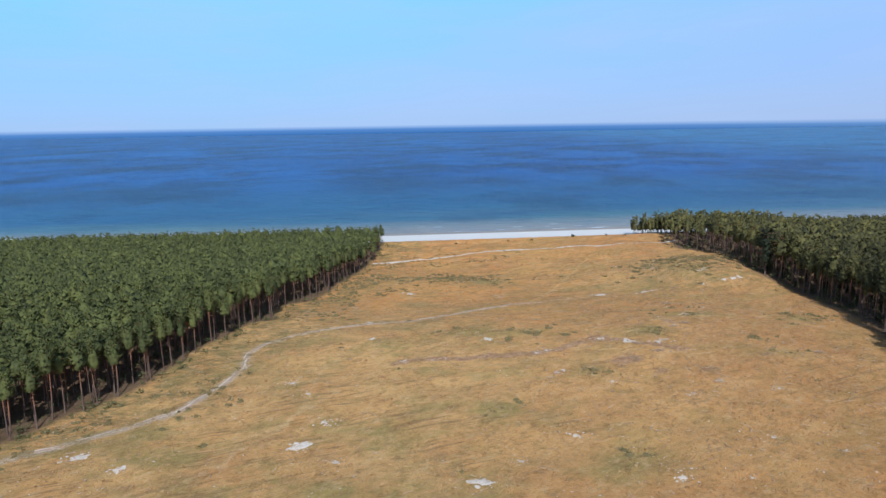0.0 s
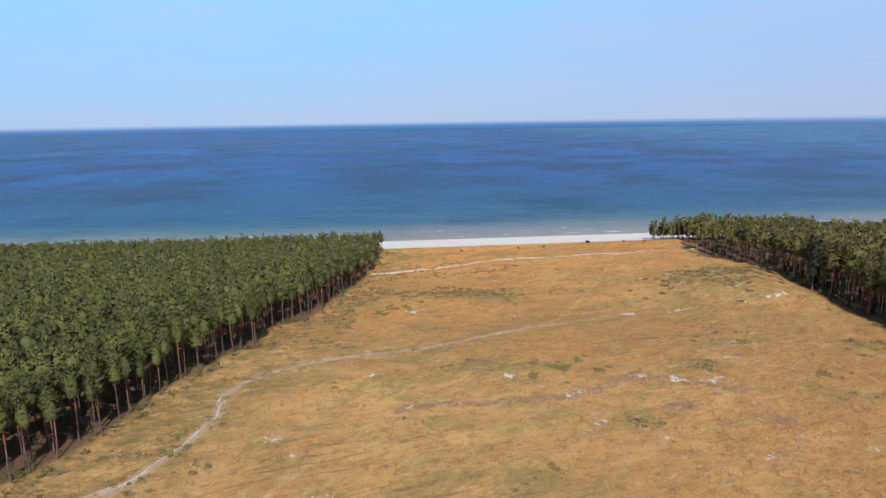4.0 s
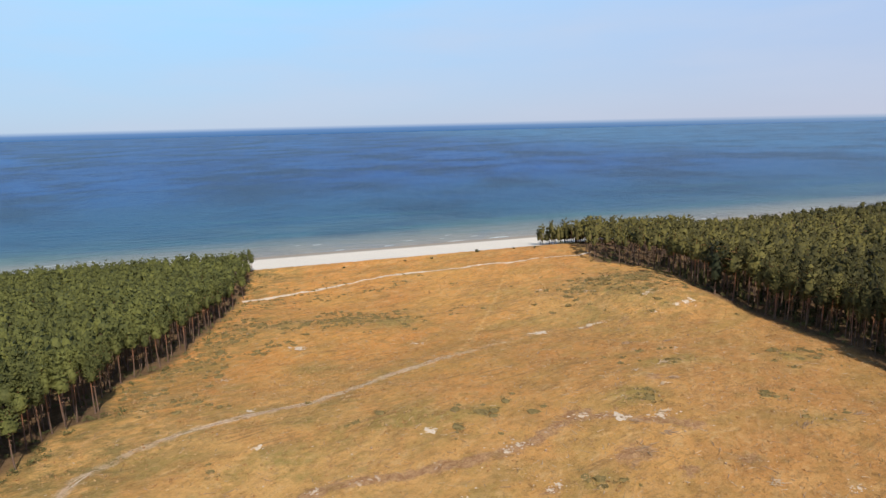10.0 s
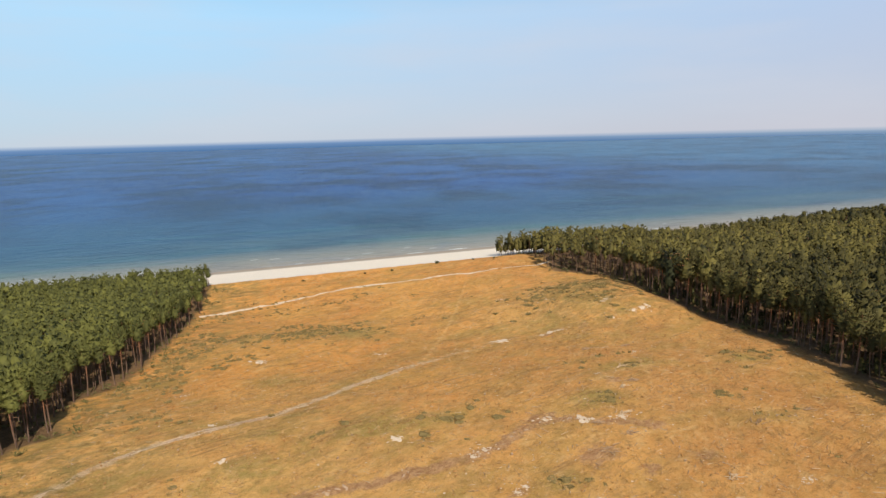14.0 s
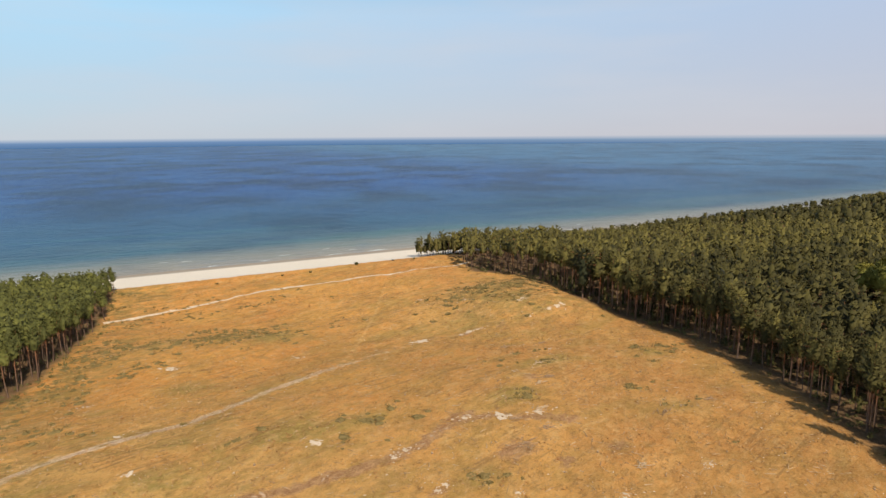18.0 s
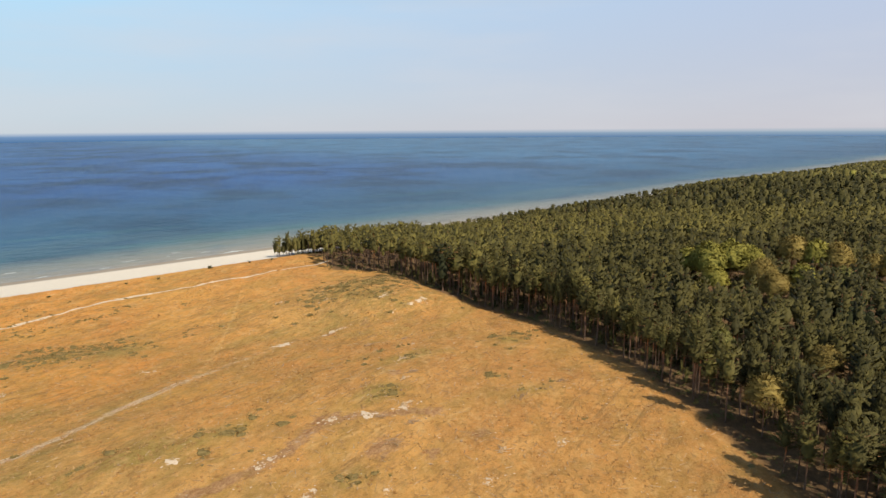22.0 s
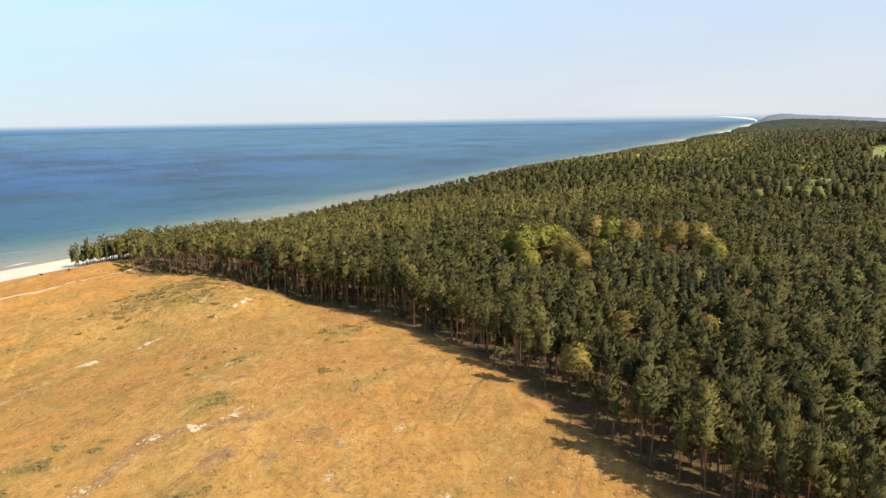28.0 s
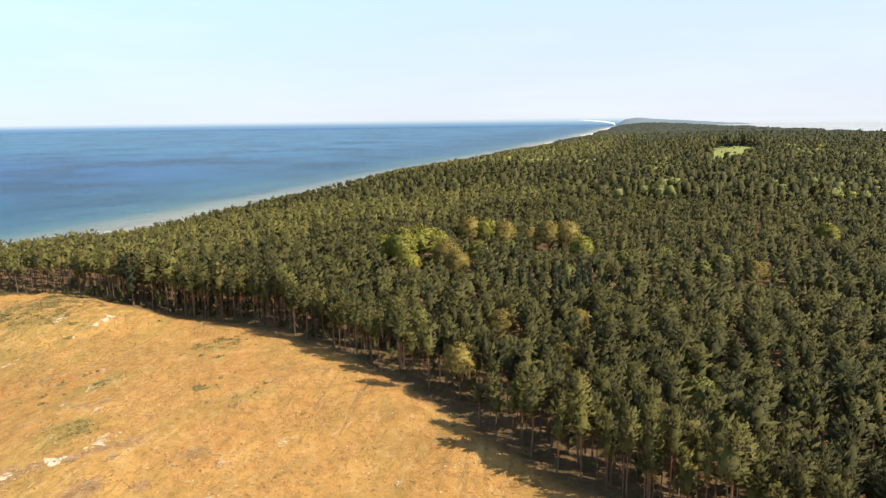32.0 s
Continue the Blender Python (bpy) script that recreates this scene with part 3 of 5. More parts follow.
def lump(rng, centre, radius, squash=0.8, fine=0):
    """A rough uneven ball."""
    v, f = BALLS[fine]
    return v * radius * rng.uniform(0.58, 1.32, (len(v), 1)) * (1, 1, squash) + centre, f


def domed(shape, centre, scale, rough, seed):
    """Shading normals that swell out from the middle of a leafy dome."""
    rng = np.random.default_rng(seed)
    v, f = shape
    n = (v - centre) / scale
    n = n / (np.linalg.norm(n, axis=1, keepdims=True) + 1e-6) + rng.normal(size=v.shape) * rough
    n /= np.linalg.norm(n, axis=1, keepdims=True)
    p, q, r = (v[f[:, k]] for k in range(3))
    f = f.copy()
    inward = (np.cross(q - p, r - p) * n[f].mean(1)).sum(1) < 0
    f[inward] = f[inward][:, ::-1]
    return np.concatenate([v, n], 1), f


BRUSH_V = np.array([(-1, 0, 0), (1, 0, 0), (0.1, -1, 0), (0.1, 1, 0), (0.2, 0, 1), (-0.1, 0, -1)], float)
BRUSH_F = np.array([(0, 4, 2), (0, 3, 4), (1, 2, 4), (1, 4, 3), (0, 2, 5), (0, 5, 3), (1, 5, 2), (1, 3, 5)])
ROUND = (0.62, 0.9, 1.0, 0.88, 0.5)
CROWN_FORMS = ((0.60, 0.92, 1.0, 0.86, 0.45), (0.45, 0.80, 1.0, 0.96, 0.60), (0.70, 1.0, 0.94, 0.74, 0.34), (0.40, 0.72, 1.0, 0.92, 0.52))


def with_normals(v, local, base, top, wide, rough, rng):
    """Adds soft shading normals that follow the bough and the whole crown."""
    u = (v[:, 2] - base) / (top - base)
    whole = np.stack([v[:, 0] / wide, v[:, 1] / wide, 0.25 + 0.9 * (u - 0.35)], -1)
    whole /= np.linalg.norm(whole, axis=1, keepdims=True) + 1e-6
    local = local / (np.linalg.norm(local, axis=1, keepdims=True) + 1e-6)
    n = whole * 0.95 + local * 0.28 + rng.normal(size=v.shape) * rough
    n /= np.linalg.norm(n, axis=1, keepdims=True)
    return np.concatenate([v, n], 1)


def pine_crown(seed, tiers, arms, sprays, length, width, base, top, wide, body=0.8, form=None, core=0.24):
    """A pine crown: whorls of upswept, bushy boughs in tiers round the stem, bristling with needle sprays."""
    rng = np.random.default_rng(seed)
    form = form or CROWN_FORMS[seed % 4]
    bend = rng.normal(size=2) * 0.12 * wide
    pieces, tips = [], []
    core_r, core_h = wide * core, (top - base) * 0.42
    cv, cf = BALLS[core > 0.3 and sprays > 4]
    heart = cv * rng.uniform(0.72, 1.18, (len(cv), 1)) * (core_r, core_r, core_h)
    heart[:, :2] *= (1.1 - 0.35 * np.clip(heart[:, 2:] / core_h, -1, 1))
    pieces.append((with_normals(heart + (0, 0, base + core_h * 0.98), cv, base, top, wide, 0.1, rng), cf))
    for k in range(tiers):
        start = rng.uniform(0, 6.28)
        n = max(3, arms - (k > tiers * 0.7))
        for j in range(n):
            u = (k + rng.uniform(0.0, 0.9)) / tiers
            reach = wide * float(np.interp(u, (0, 0.25, 0.55, 0.85, 1), form)) * rng.uniform(0.55, 1.25)
            a, e = start + 6.283 * (j + rng.uniform(-0.3, 0.3)) / n, 0.05 + 0.70 * u + rng.uniform(-0.12, 0.3)
            x = np.array([math.cos(a) * math.cos(e), math.sin(a) * math.cos(e), math.sin(e)])
            y = np.array([-math.sin(a), math.cos(a), 0])
            z = np.cross(x, y)
            size = np.array([reach * 0.5, 0.17 * reach + 0.12 * wide, 0.09 * reach + 0.06 * wide])
            c = np.array([bend[0] * u, bend[1] * u, base + (top - base) * u * 0.93]) + x * reach * 0.55

            def laid(q):
                q = q * size
                q[:, 2] += 0.22 * reach * np.clip(q[:, 0] / (reach * 0.5), 0, 1) ** 2
                return c + q[:, :1] * x + q[:, 1:2] * y + q[:, 2:] * z
            pieces.append((with_normals(laid(BRUSH_V * body * rng.uniform(0.75, 1.25, (6, 1))), BRUSH_V[:, :1] * x * 0.6 + BRUSH_V[:, 1:2] * y + BRUSH_V[:, 2:] * z, base, top, wide, 0.05, rng), BRUSH_F))
            q = rng.normal(size=(sprays, 3))
            q /= np.linalg.norm(q, axis=1, keepdims=True)
            q[:, 2] = np.abs(q[:, 2]) * 1.3 - 0.5
            d = x * 0.55 + np.array([0, 0, 0.75]) + rng.normal(size=(sprays, 3)) * 0.42
            out = q[:, :1] * x * 0.6 + q[:, 1:2] * y + q[:, 2:] * z
            tips.append((laid(q), d / np.linalg.norm(d, axis=1, keepdims=True), out))
    root, d, out = (np.concatenate([t[k] for t in tips]) for k in range(3))
    facing = with_normals(root, out, base, top, wide, 0.2, rng)[:, 3:]
    side = np.cross(d, facing)
    side /= np.linalg.norm(side, axis=1, keepdims=True) + 1e-6
    ln = length * rng.uniform(0.5, 1.3, (len(d), 1))
    root = root - d * ln * 0.25
    v = np.stack([root - side * width * 0.5, root + side * width * 0.5, root + d * ln], 1).reshape(-1, 3)
    pieces.append((with_normals(v, np.repeat(out, 3, 0), base, top, wide, 0.07, rng), np.arange(len(v)).reshape(-1, 3)))
    tall = 0.07 if form is not ROUND else 0.05
    spire = np.array([(0.25, 0, 0), (-0.12, 0.22, 0), (-0.12, -0.22, 0), (0, 0, 1.0)]) * (wide * 0.35, wide * 0.35, (top - base) * tall)
    pieces.append((with_normals(spire + (bend[0], bend[1], top - (top - base) * tall), spire + (0, 0, 0.3), base, top, wide, 0.05, rng), np.array([(0, 1, 3), (1, 2, 3), (2, 0, 3)])))
    v, f = merged(pieces)
    p, q, r = (v[f[:, k], :3] for k in range(3))
    inward = (np.cross(q - p, r - p) * v[f, 3:].mean(1)).sum(1) < 0
    f[inward] = f[inward][:, ::-1]
    return v, f


def pine_trunk(seed, top, radius, sides=6):
    rng = np.random.default_rng(seed)
    lean = rng.normal(size=2) * 0.25
    rings = []
    for u in (0, 0.04, 0.3, 0.6, 0.85, 1.0):
        r = radius * (1.45 if u == 0 else 1.0 - 0.78 * u)
        rings.append((lean[0] * math.sin(u * 3), lean[1] * math.sin(u * 2.5), -0.3 + (top * 0.97 + 0.3) * u, r))
    return ring_tube(rings, sides)


def pine_limbs(seed, base, top, wide):
    """Bare and leafy limbs off the stem, as thin three-sided tapers."""
    rng = np.random.default_rng(seed + 50)
    pieces = []
    for k in range(13):
        z = base - 0.22 * top + (top * 0.9 - base + 0.22 * top) * (k + rng.uniform(0, 0.8)) / 13
        a = rng.uniform(0, 2 * math.pi)
        ln = wide * (0.45 if z < base else 0.85) * rng.uniform(0.6, 1.1)
        d = np.array([math.cos(a), math.sin(a), 0.25 if z > base else -0.05])
        s = np.array([-math.sin(a), math.cos(a), 0]) * 0.06
        p, q = np.array([0, 0, z]), np.array([0, 0, z]) + d * ln
        pieces.append((np.array([p - s, p + s, p + (0, 0, 0.1), q]), np.array([(0, 1, 3), (1, 2, 3), (2, 0, 3)])))
    return merged(pieces)


def scatter(x0, x1, y0, y1, step, seed, jitter=0.42):
    rng = np.random.default_rng(seed)
    gx, gy = np.meshgrid(np.arange(x0, x1, step), np.arange(y0, y1, step))
    gx, gy = gx + rng.uniform(-jitter, jitter, gx.shape) * step, gy + rng.uniform(-jitter, jitter, gy.shape) * step
    return gx.ravel(), gy.ravel(), rng


def shore_factor(x, y):
    """Trees stay lower towards the open sea, most of all in the eastern wood."""
    s = y - coast(x)
    west = 0.60 + 0.36 * smooth((-48 - s) / 130) + 0.04 * smooth((-200 - s) / 60)
    bluff = np.interp(s, (-215, -160, -110, -75, -48), (1.0, 0.84, 0.55, 0.32, 0.24))
    corner = np.interp(s, (-190, -120, -48), (1.0, 0.92, 0.62))
    k = smooth((x - 170) / 90)
    return np.where(x < 60, west, corner * (1 - k) + bluff * k)


def make_pine_kinds(tag, count, height, base, wide, material, seed, form=None):
    kinds = []
    for k in range(count):
        h = height * (0.94 + 0.12 * (k % 3) / 2)
        crown = mesh_np(tag + "_crown", *pine_crown(seed + k, 9, 6, 17, 0.68, 0.13, base * h, h, wide * (0.85 + 0.1 * (k % 4)), 0.5, form, 0.38 if form is ROUND else 0.3), material, True)
        trunk = mesh_np(tag + "_trunk", *merged([pine_trunk(seed + k, h, 0.012 * height), pine_limbs(seed + k, base * h, h, wide)]), M_BARK)
        kinds.append((trunk, crown))
    return kinds


def pine_tree(kind, m, label, group):
    tree = new("pine_tree")
    part("trunk", kind[0], tree), part("crown", kind[1], tree)
    tree.matrix_basis = m
    return tagged(tree, label, "tree", group)


def place_rows(x, y, rng, w0, w1, sink=0.0):
    sf = shore_factor(x, y)
    big = rng.uniform(w0, w1, len(x))
    return np.stack([x, y, ground(x, y) - sink, rng.uniform(0, 6.28, len(x)), big * (0.4 + 0.6 * sf) / 1.0, big * sf * rng.uniform(0.92, 1.08, len(x))], -1)


def forest_stuff(name, rows, shapes, material, label):
    pick = np.arange(len(rows)) % len(shapes)
    ob = new(name, mesh_np(name, *merged([tiled(shapes[k], rows[pick == k]) for k in range(len(shapes)) if (pick == k).any()]), material, True))
    return tagged(ob, label, "forest", kind="stuff")


def build_left_forest():
    x, y, rng = scatter(-340, 0, -110, 215, 3.5, 11, 0.5)
    gap = edge_gap(LEFT_EDGE, x, y)
    keep = in_left(x, y) & (gap > 0.6) & (x > -70 - (y + 60) * 0.95 - 40)
    x, y, gap = x[keep], y[keep], gap[keep]
    order = np.argsort(gap)
    near, rest = order[:90], order[90:]
    kinds = make_pine_kinds("plantation_pine", 8, 14.8, 0.60, 2.4, M_PINE, 100, ROUND)
    rows = place_rows(x, y, rng, 0.90, 1.06)
    rows[:, 4] *= rng.uniform(0.85, 1.3, len(rows))
    for i in near:
        px, py, pz, a, w, h = rows[i]
        m = Matrix.Translation((px, py, pz)) @ Matrix.Rotation(a, 4, "Z") @ Matrix.Diagonal((w, w, h, 1))
        pine_tree(kinds[i % 8], m, "slender plantation pine with bare trunk at the clearing edge", "pines along the western edge")
    fine = [pine_crown(180 + k, 5, 6, 10, 0.58, 0.14, 9.8, 14.8, 2.9, 0.62, ROUND, 0.5) for k in range(8)]
    plain = [pine_crown(200 + k, 3, 3, 3, 0.85, 0.28, 9.8, 14.8, 3.0, 0.78, ROUND, 0.5) for k in range(8)]
    close = np.hypot(x[rest] - 12, y[rest] + 130) < 180
    forest_stuff("pine_plantation", rows[rest][close], fine, M_PINE, "dense plantation of green pines, crowns touching")
    forest_stuff("far_pine_plantation", rows[rest][~close], plain, M_PINE, "dense pine plantation reaching back to the shore")
    inner = rest[gap[rest] < 40]
    stems = [pine_trunk(300 + k, 14.0, 0.16, 4) for k in range(3)]
    forest_stuff("plantation_trunks", rows[inner], stems, M_BARK, "bare brown pine trunks in the shade of the plantation")


def build_right_forest():
    x, y, rng = scatter(88, 430, -330, 330, 4.7, 21, 0.48)
    gap = edge_gap(RIGHT_EDGE, x, y)
    far = np.hypot(x - 9, y + 121)
    keep = in_right(x, y) & (gap > 0.8) & (far < 420) & open_gap(x, y) & (x > 9 - (y + 121) * 0.35)
    x, y, gap, far = x[keep], y[keep], gap[keep], far[keep]
    order = np.argsort(gap + 0.04 * far)
    near, rest = order[:108], order[108:]
    kinds = make_pine_kinds("pine", 8, 18.5, 0.55, 3.7, M_PINE_DARK, 400) + make_pine_kinds("shore_pine", 4, 18.5, 0.52, 3.6, M_PINE_COAST, 420) + make_pine_kinds("low_crowned_pine", 4, 18.0, 0.20, 4.1, M_PINE_DEEP, 430)
    rows = place_rows(x, y, rng, 0.68, 1.12)
    rows[:, 4] *= rng.uniform(0.85, 1.4, len(rows))
    rows[:, 4:] *= (1 - 0.17 * smooth((25 - y) / 60))[:, None]
    for i in near:
        px, py, pz, a, w, h = rows[i]
        m = Matrix.Translation((px, py, pz)) @ Matrix.Rotation(a, 4, "Z") @ Matrix.Diagonal((w, w, h, 1))
        pine_tree(kinds[8 + i % 4 if py > 118 or (px + py) % 2 < 1.1 else 12 + i % 4 if 25 < py < 95 and i % 4 == 1 else i % 8], m, "tall dark green pine with reddish trunk at the wood's edge", "pines along the eastern edge")
    sx, sy, rng = scatter(88, 190, -220, 75, 3.6, 22, 0.5)
    sgap = edge_gap(RIGHT_EDGE, sx, sy)
    slim = np.flatnonzero(in_right(sx, sy) & (sgap > 1.5) & (sgap < 15) & open_gap(sx, sy) & (sx > 9 - (sy + 121) * 0.35))
    slim = rng.permutation(slim)[:210]
    slim = slim[np.argsort(sgap[slim])]
    thin = place_rows(sx[slim], sy[slim], rng, 0.66, 0.92)
    for j, (px, py, pz, a, w, h) in zip(slim[:44], thin[:44]):
        m = Matrix.Translation((px, py, pz)) @ Matrix.Rotation(a, 4, "Z") @ Matrix.Diagonal((w * 0.66, w * 0.66, h, 1))
        pine_tree(kinds[8 + j % 4 if j % 2 else j % 8], m, "slim pine with bare reddish trunk crowded among taller ones", "pines along the eastern edge")
    fine = [pine_crown(480 + k, 5, 6, 11, 0.76, 0.18, 9.4, 18.0, 3.8, 0.62, None, 0.3) for k in range(8)]
    thin[:, 4] *= 0.66
    forest_stuff("slim_pine_crowns", thin[44:], fine, M_PINE_DARK, "crowns of slim pines crowded inside the wood's edge")
    forest_stuff("slim_pine_trunks", thin[44:], [pine_trunk(620 + k, 17.0, 0.2, 5) for k in range(3)], M_BARK, "bare reddish trunks of slim pines inside the wood's edge")
    ex, ey, rng = scatter(95, 260, -330, 35, 6.8, 27, 0.5)
    egap, efar = edge_gap(RIGHT_EDGE, ex, ey), np.hypot(ex - 9, ey + 121)
    fill = in_right(ex, ey) & (egap > 12) & (efar < 200) & open_gap(ex, ey) & (ex > 9 - (ey + 121) * 0.35)
    low = place_rows(ex[fill], ey[fill], rng, 0.50, 0.78)
    middle = [pine_crown(490 + k, 4, 5, 4, 0.95, 0.25, 9.6, 18.0, 3.8, 0.72, None, 0.3) for k in range(8)]
    forest_stuff("young_wood", low, middle[:5], M_PINE_DARK, "shorter pines filling the gaps between the tall ones")
    plain = [pine_crown(500 + k, 3, 3, 4, 1.15, 0.32, 9.8, 18.0, 3.8, 0.86) for k in range(9)]
    seaward = y[rest] + 0.35 * x[rest] + 22 * value_noise(x[rest] / 30, y[rest] / 30, 6) > 130
    close, halfway = far[rest] < 175, (far[rest] >= 175) & (far[rest] < 265)
    forest_stuff("near_pine_wood", rows[rest][close], fine, M_PINE_DARK, "dark green pine wood with bristling uneven crowns")
    forest_stuff("middle_coastal_wood", rows[rest][halfway & seaward], middle, M_PINE_COAST, "olive green pine wood behind the beach")
    forest_stuff("middle_pine_wood", rows[rest][halfway & ~seaward], middle, M_PINE_DARK, "dark green pine wood with pointed uneven crowns")
    distant = ~close & ~halfway
    forest_stuff("coastal_pine_wood", rows[rest][distant & seaward], plain, M_PINE_COAST, "olive green pine wood behind the beach")
    forest_stuff("pine_wood", rows[rest][distant & ~seaward], plain, M_PINE_DARK, "dark green mixed pine wood, uneven crowns")
    ux, uy, rng = scatter(88, 200, -200, 140, 4.2, 24, 0.48)
    ugap = edge_gap(RIGHT_EDGE, ux, uy)
    low = in_right(ux, uy) & (ugap > 7.0) & (ugap < 14) & (ux > 9 - (uy + 121) * 0.35)
    forest_stuff("young_pines", place_rows(ux[low], uy[low], rng, 0.16, 0.42), [pine_crown(510 + k, 5, 4, 6, 1.0, 0.26, 4.0, 18.0, 3.6, 0.8) for k in range(6)], M_PINE_DARK, "half-grown pines crowding under the edge trees")
    gx, gy, rng = scatter(195, 275, -65, 20, 3.6, 29, 0.48)
    glade = in_right(gx, gy) & ~open_gap(gx, gy) & (np.hypot(gx - 198, gy + 67) > 13)
    for bx, by, k in LIMES + TWIGS:
        glade &= np.hypot(gx - bx, gy - by) > 3.0
    forest_stuff("glade_pines", place_rows(gx[glade], gy[glade], rng, 0.36, 0.56), middle[5:], M_PINE_COAST, "half-grown olive pines in front of the broadleaf trees")
    inner = rest[gap[rest] < 45]
    stems = [pine_trunk(600 + k, 17.0, 0.2, 4) for k in range(3)]
    forest_stuff("wood_trunks", rows[inner], stems, M_BARK, "reddish brown pine trunks inside the wood")


def build_far_forest():
    def tip(seed, clusters=2, radius=2.8):
        rng = np.random.default_rng(seed)
        spray = tuft_cloud(rng, rng.normal(size=(clusters, 3)) * (1.2, 1.2, 0.6 * (clusters - 1)) + (0, 0, 17.0 - 0.5 * clusters), 3, 2.8, 1.2, 0.7)
        return domed(merged([lump(rng, np.array([0, 0, 13.6]), radius, 1.75 * 2.8 / radius * 0.95), spray]), np.array([0, 0, 12.5]), np.array([2.8, 2.8, 5.0]), 0.2, seed)
    shapes, jagged = [tip(k) for k in range(5)], [tip(k, 8, 2.0) for k in range(5)]
    x, y, rng = scatter(150, 1900, -420, 520, 5.9, 31)
    far = np.hypot(x - 9, y + 121)
    keep = in_right(x, y) & (far > 415) & (far < 1900) & (rng.uniform(size=len(x)) < np.interp(far, (700, 760, 1190, 1260, 1900), (1.0, 0.8, 0.8, 0.3, 0.06))) & (y > forest_end(x) + 30) & (x > 9 - (y + 121) * 0.3)
    glade = ((x - 930) / 215) ** 2 + ((y + 66) / 30) ** 2 < 1 + 0.8 * value_noise(x / 45, y / 13, 5)
    keep &= ~glade | (rng.uniform(size=len(x)) < np.where(x < 900, 0.7, 0.10))
    x, y, glade = x[keep], y[keep], glade[keep]
    rows = place_rows(x, y, rng, 0.7, 1.2)
    rows[glade, 4:] *= (0.6, 0.32)
    seaward = y - 0.10 * x + 40 * value_noise(x / 70, y / 50, 6) > 20
    nearer = np.hypot(x - 9, y + 121) < 640
    forest_stuff("jagged_pine_wood", rows[nearer], jagged, M_PINE_DARK, "dark pine wood with jagged crowns beyond the broadleaf trees")
    forest_stuff("far_coastal_pine_wood", rows[seaward & ~nearer], shapes, M_PINE_COAST, "olive pine wood stretching away along the coast")
    forest_stuff("far_pine_wood", rows[~seaward & ~nearer], shapes, M_PINE_DARK, "dark pine wood stretching away inland")
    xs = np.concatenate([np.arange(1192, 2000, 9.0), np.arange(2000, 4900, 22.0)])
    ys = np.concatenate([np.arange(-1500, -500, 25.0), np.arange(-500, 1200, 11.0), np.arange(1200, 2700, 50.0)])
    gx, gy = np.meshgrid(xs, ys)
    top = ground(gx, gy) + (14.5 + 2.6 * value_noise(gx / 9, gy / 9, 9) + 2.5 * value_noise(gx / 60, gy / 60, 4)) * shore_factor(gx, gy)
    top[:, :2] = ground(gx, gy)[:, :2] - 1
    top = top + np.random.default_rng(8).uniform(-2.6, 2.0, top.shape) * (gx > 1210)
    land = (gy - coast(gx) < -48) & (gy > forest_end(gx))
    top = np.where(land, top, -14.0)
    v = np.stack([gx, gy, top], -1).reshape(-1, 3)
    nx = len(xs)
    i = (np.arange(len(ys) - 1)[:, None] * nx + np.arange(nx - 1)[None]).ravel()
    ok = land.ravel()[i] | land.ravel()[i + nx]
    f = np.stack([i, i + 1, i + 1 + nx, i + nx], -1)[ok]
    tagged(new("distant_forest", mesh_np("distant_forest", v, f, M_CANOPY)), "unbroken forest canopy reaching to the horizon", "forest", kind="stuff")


def build_shore_pines():
    """Low, dense pines along the seaward edge of both woods."""
    shapes = [pine_crown(640 + k, 3, 3, 3, 1.1, 0.36, 2.5, 13.5, 2.9, 0.8, ROUND, 0.5) for k in range(5)]
    for name, inside, lo, hi, mat in (("western_shore_pines", in_left, -340, 0, M_PINE), ("eastern_shore_pines", in_right, 130, 430, M_PINE_COAST)):
        x, y, rng = scatter(lo, hi, 120, 260, 3.1, 35)
        s = y - coast(x)
        keep = inside(x, y) & (s > -74) & (edge_gap(LEFT_EDGE, x, y) > 7) & (edge_gap(RIGHT_EDGE, x, y) > 5)
        forest_stuff(name, place_rows(x[keep], y[keep], rng, 0.95, 1.25), shapes, mat, "low dense pines along the seaward edge of the wood")


# Slate blue-grey: the haze of distance is part of this base colour.
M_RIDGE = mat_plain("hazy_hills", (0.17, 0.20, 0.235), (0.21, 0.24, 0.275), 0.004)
M_FAR_SAND = mat_plain("white_sand", (0.74, 0.70, 0.65), (0.84, 0.81, 0.77), 0.02)
# Self-shade between crowns and slight distance haze are averaged into this colour.
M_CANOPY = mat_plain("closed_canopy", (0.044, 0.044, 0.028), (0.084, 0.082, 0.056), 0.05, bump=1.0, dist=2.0)


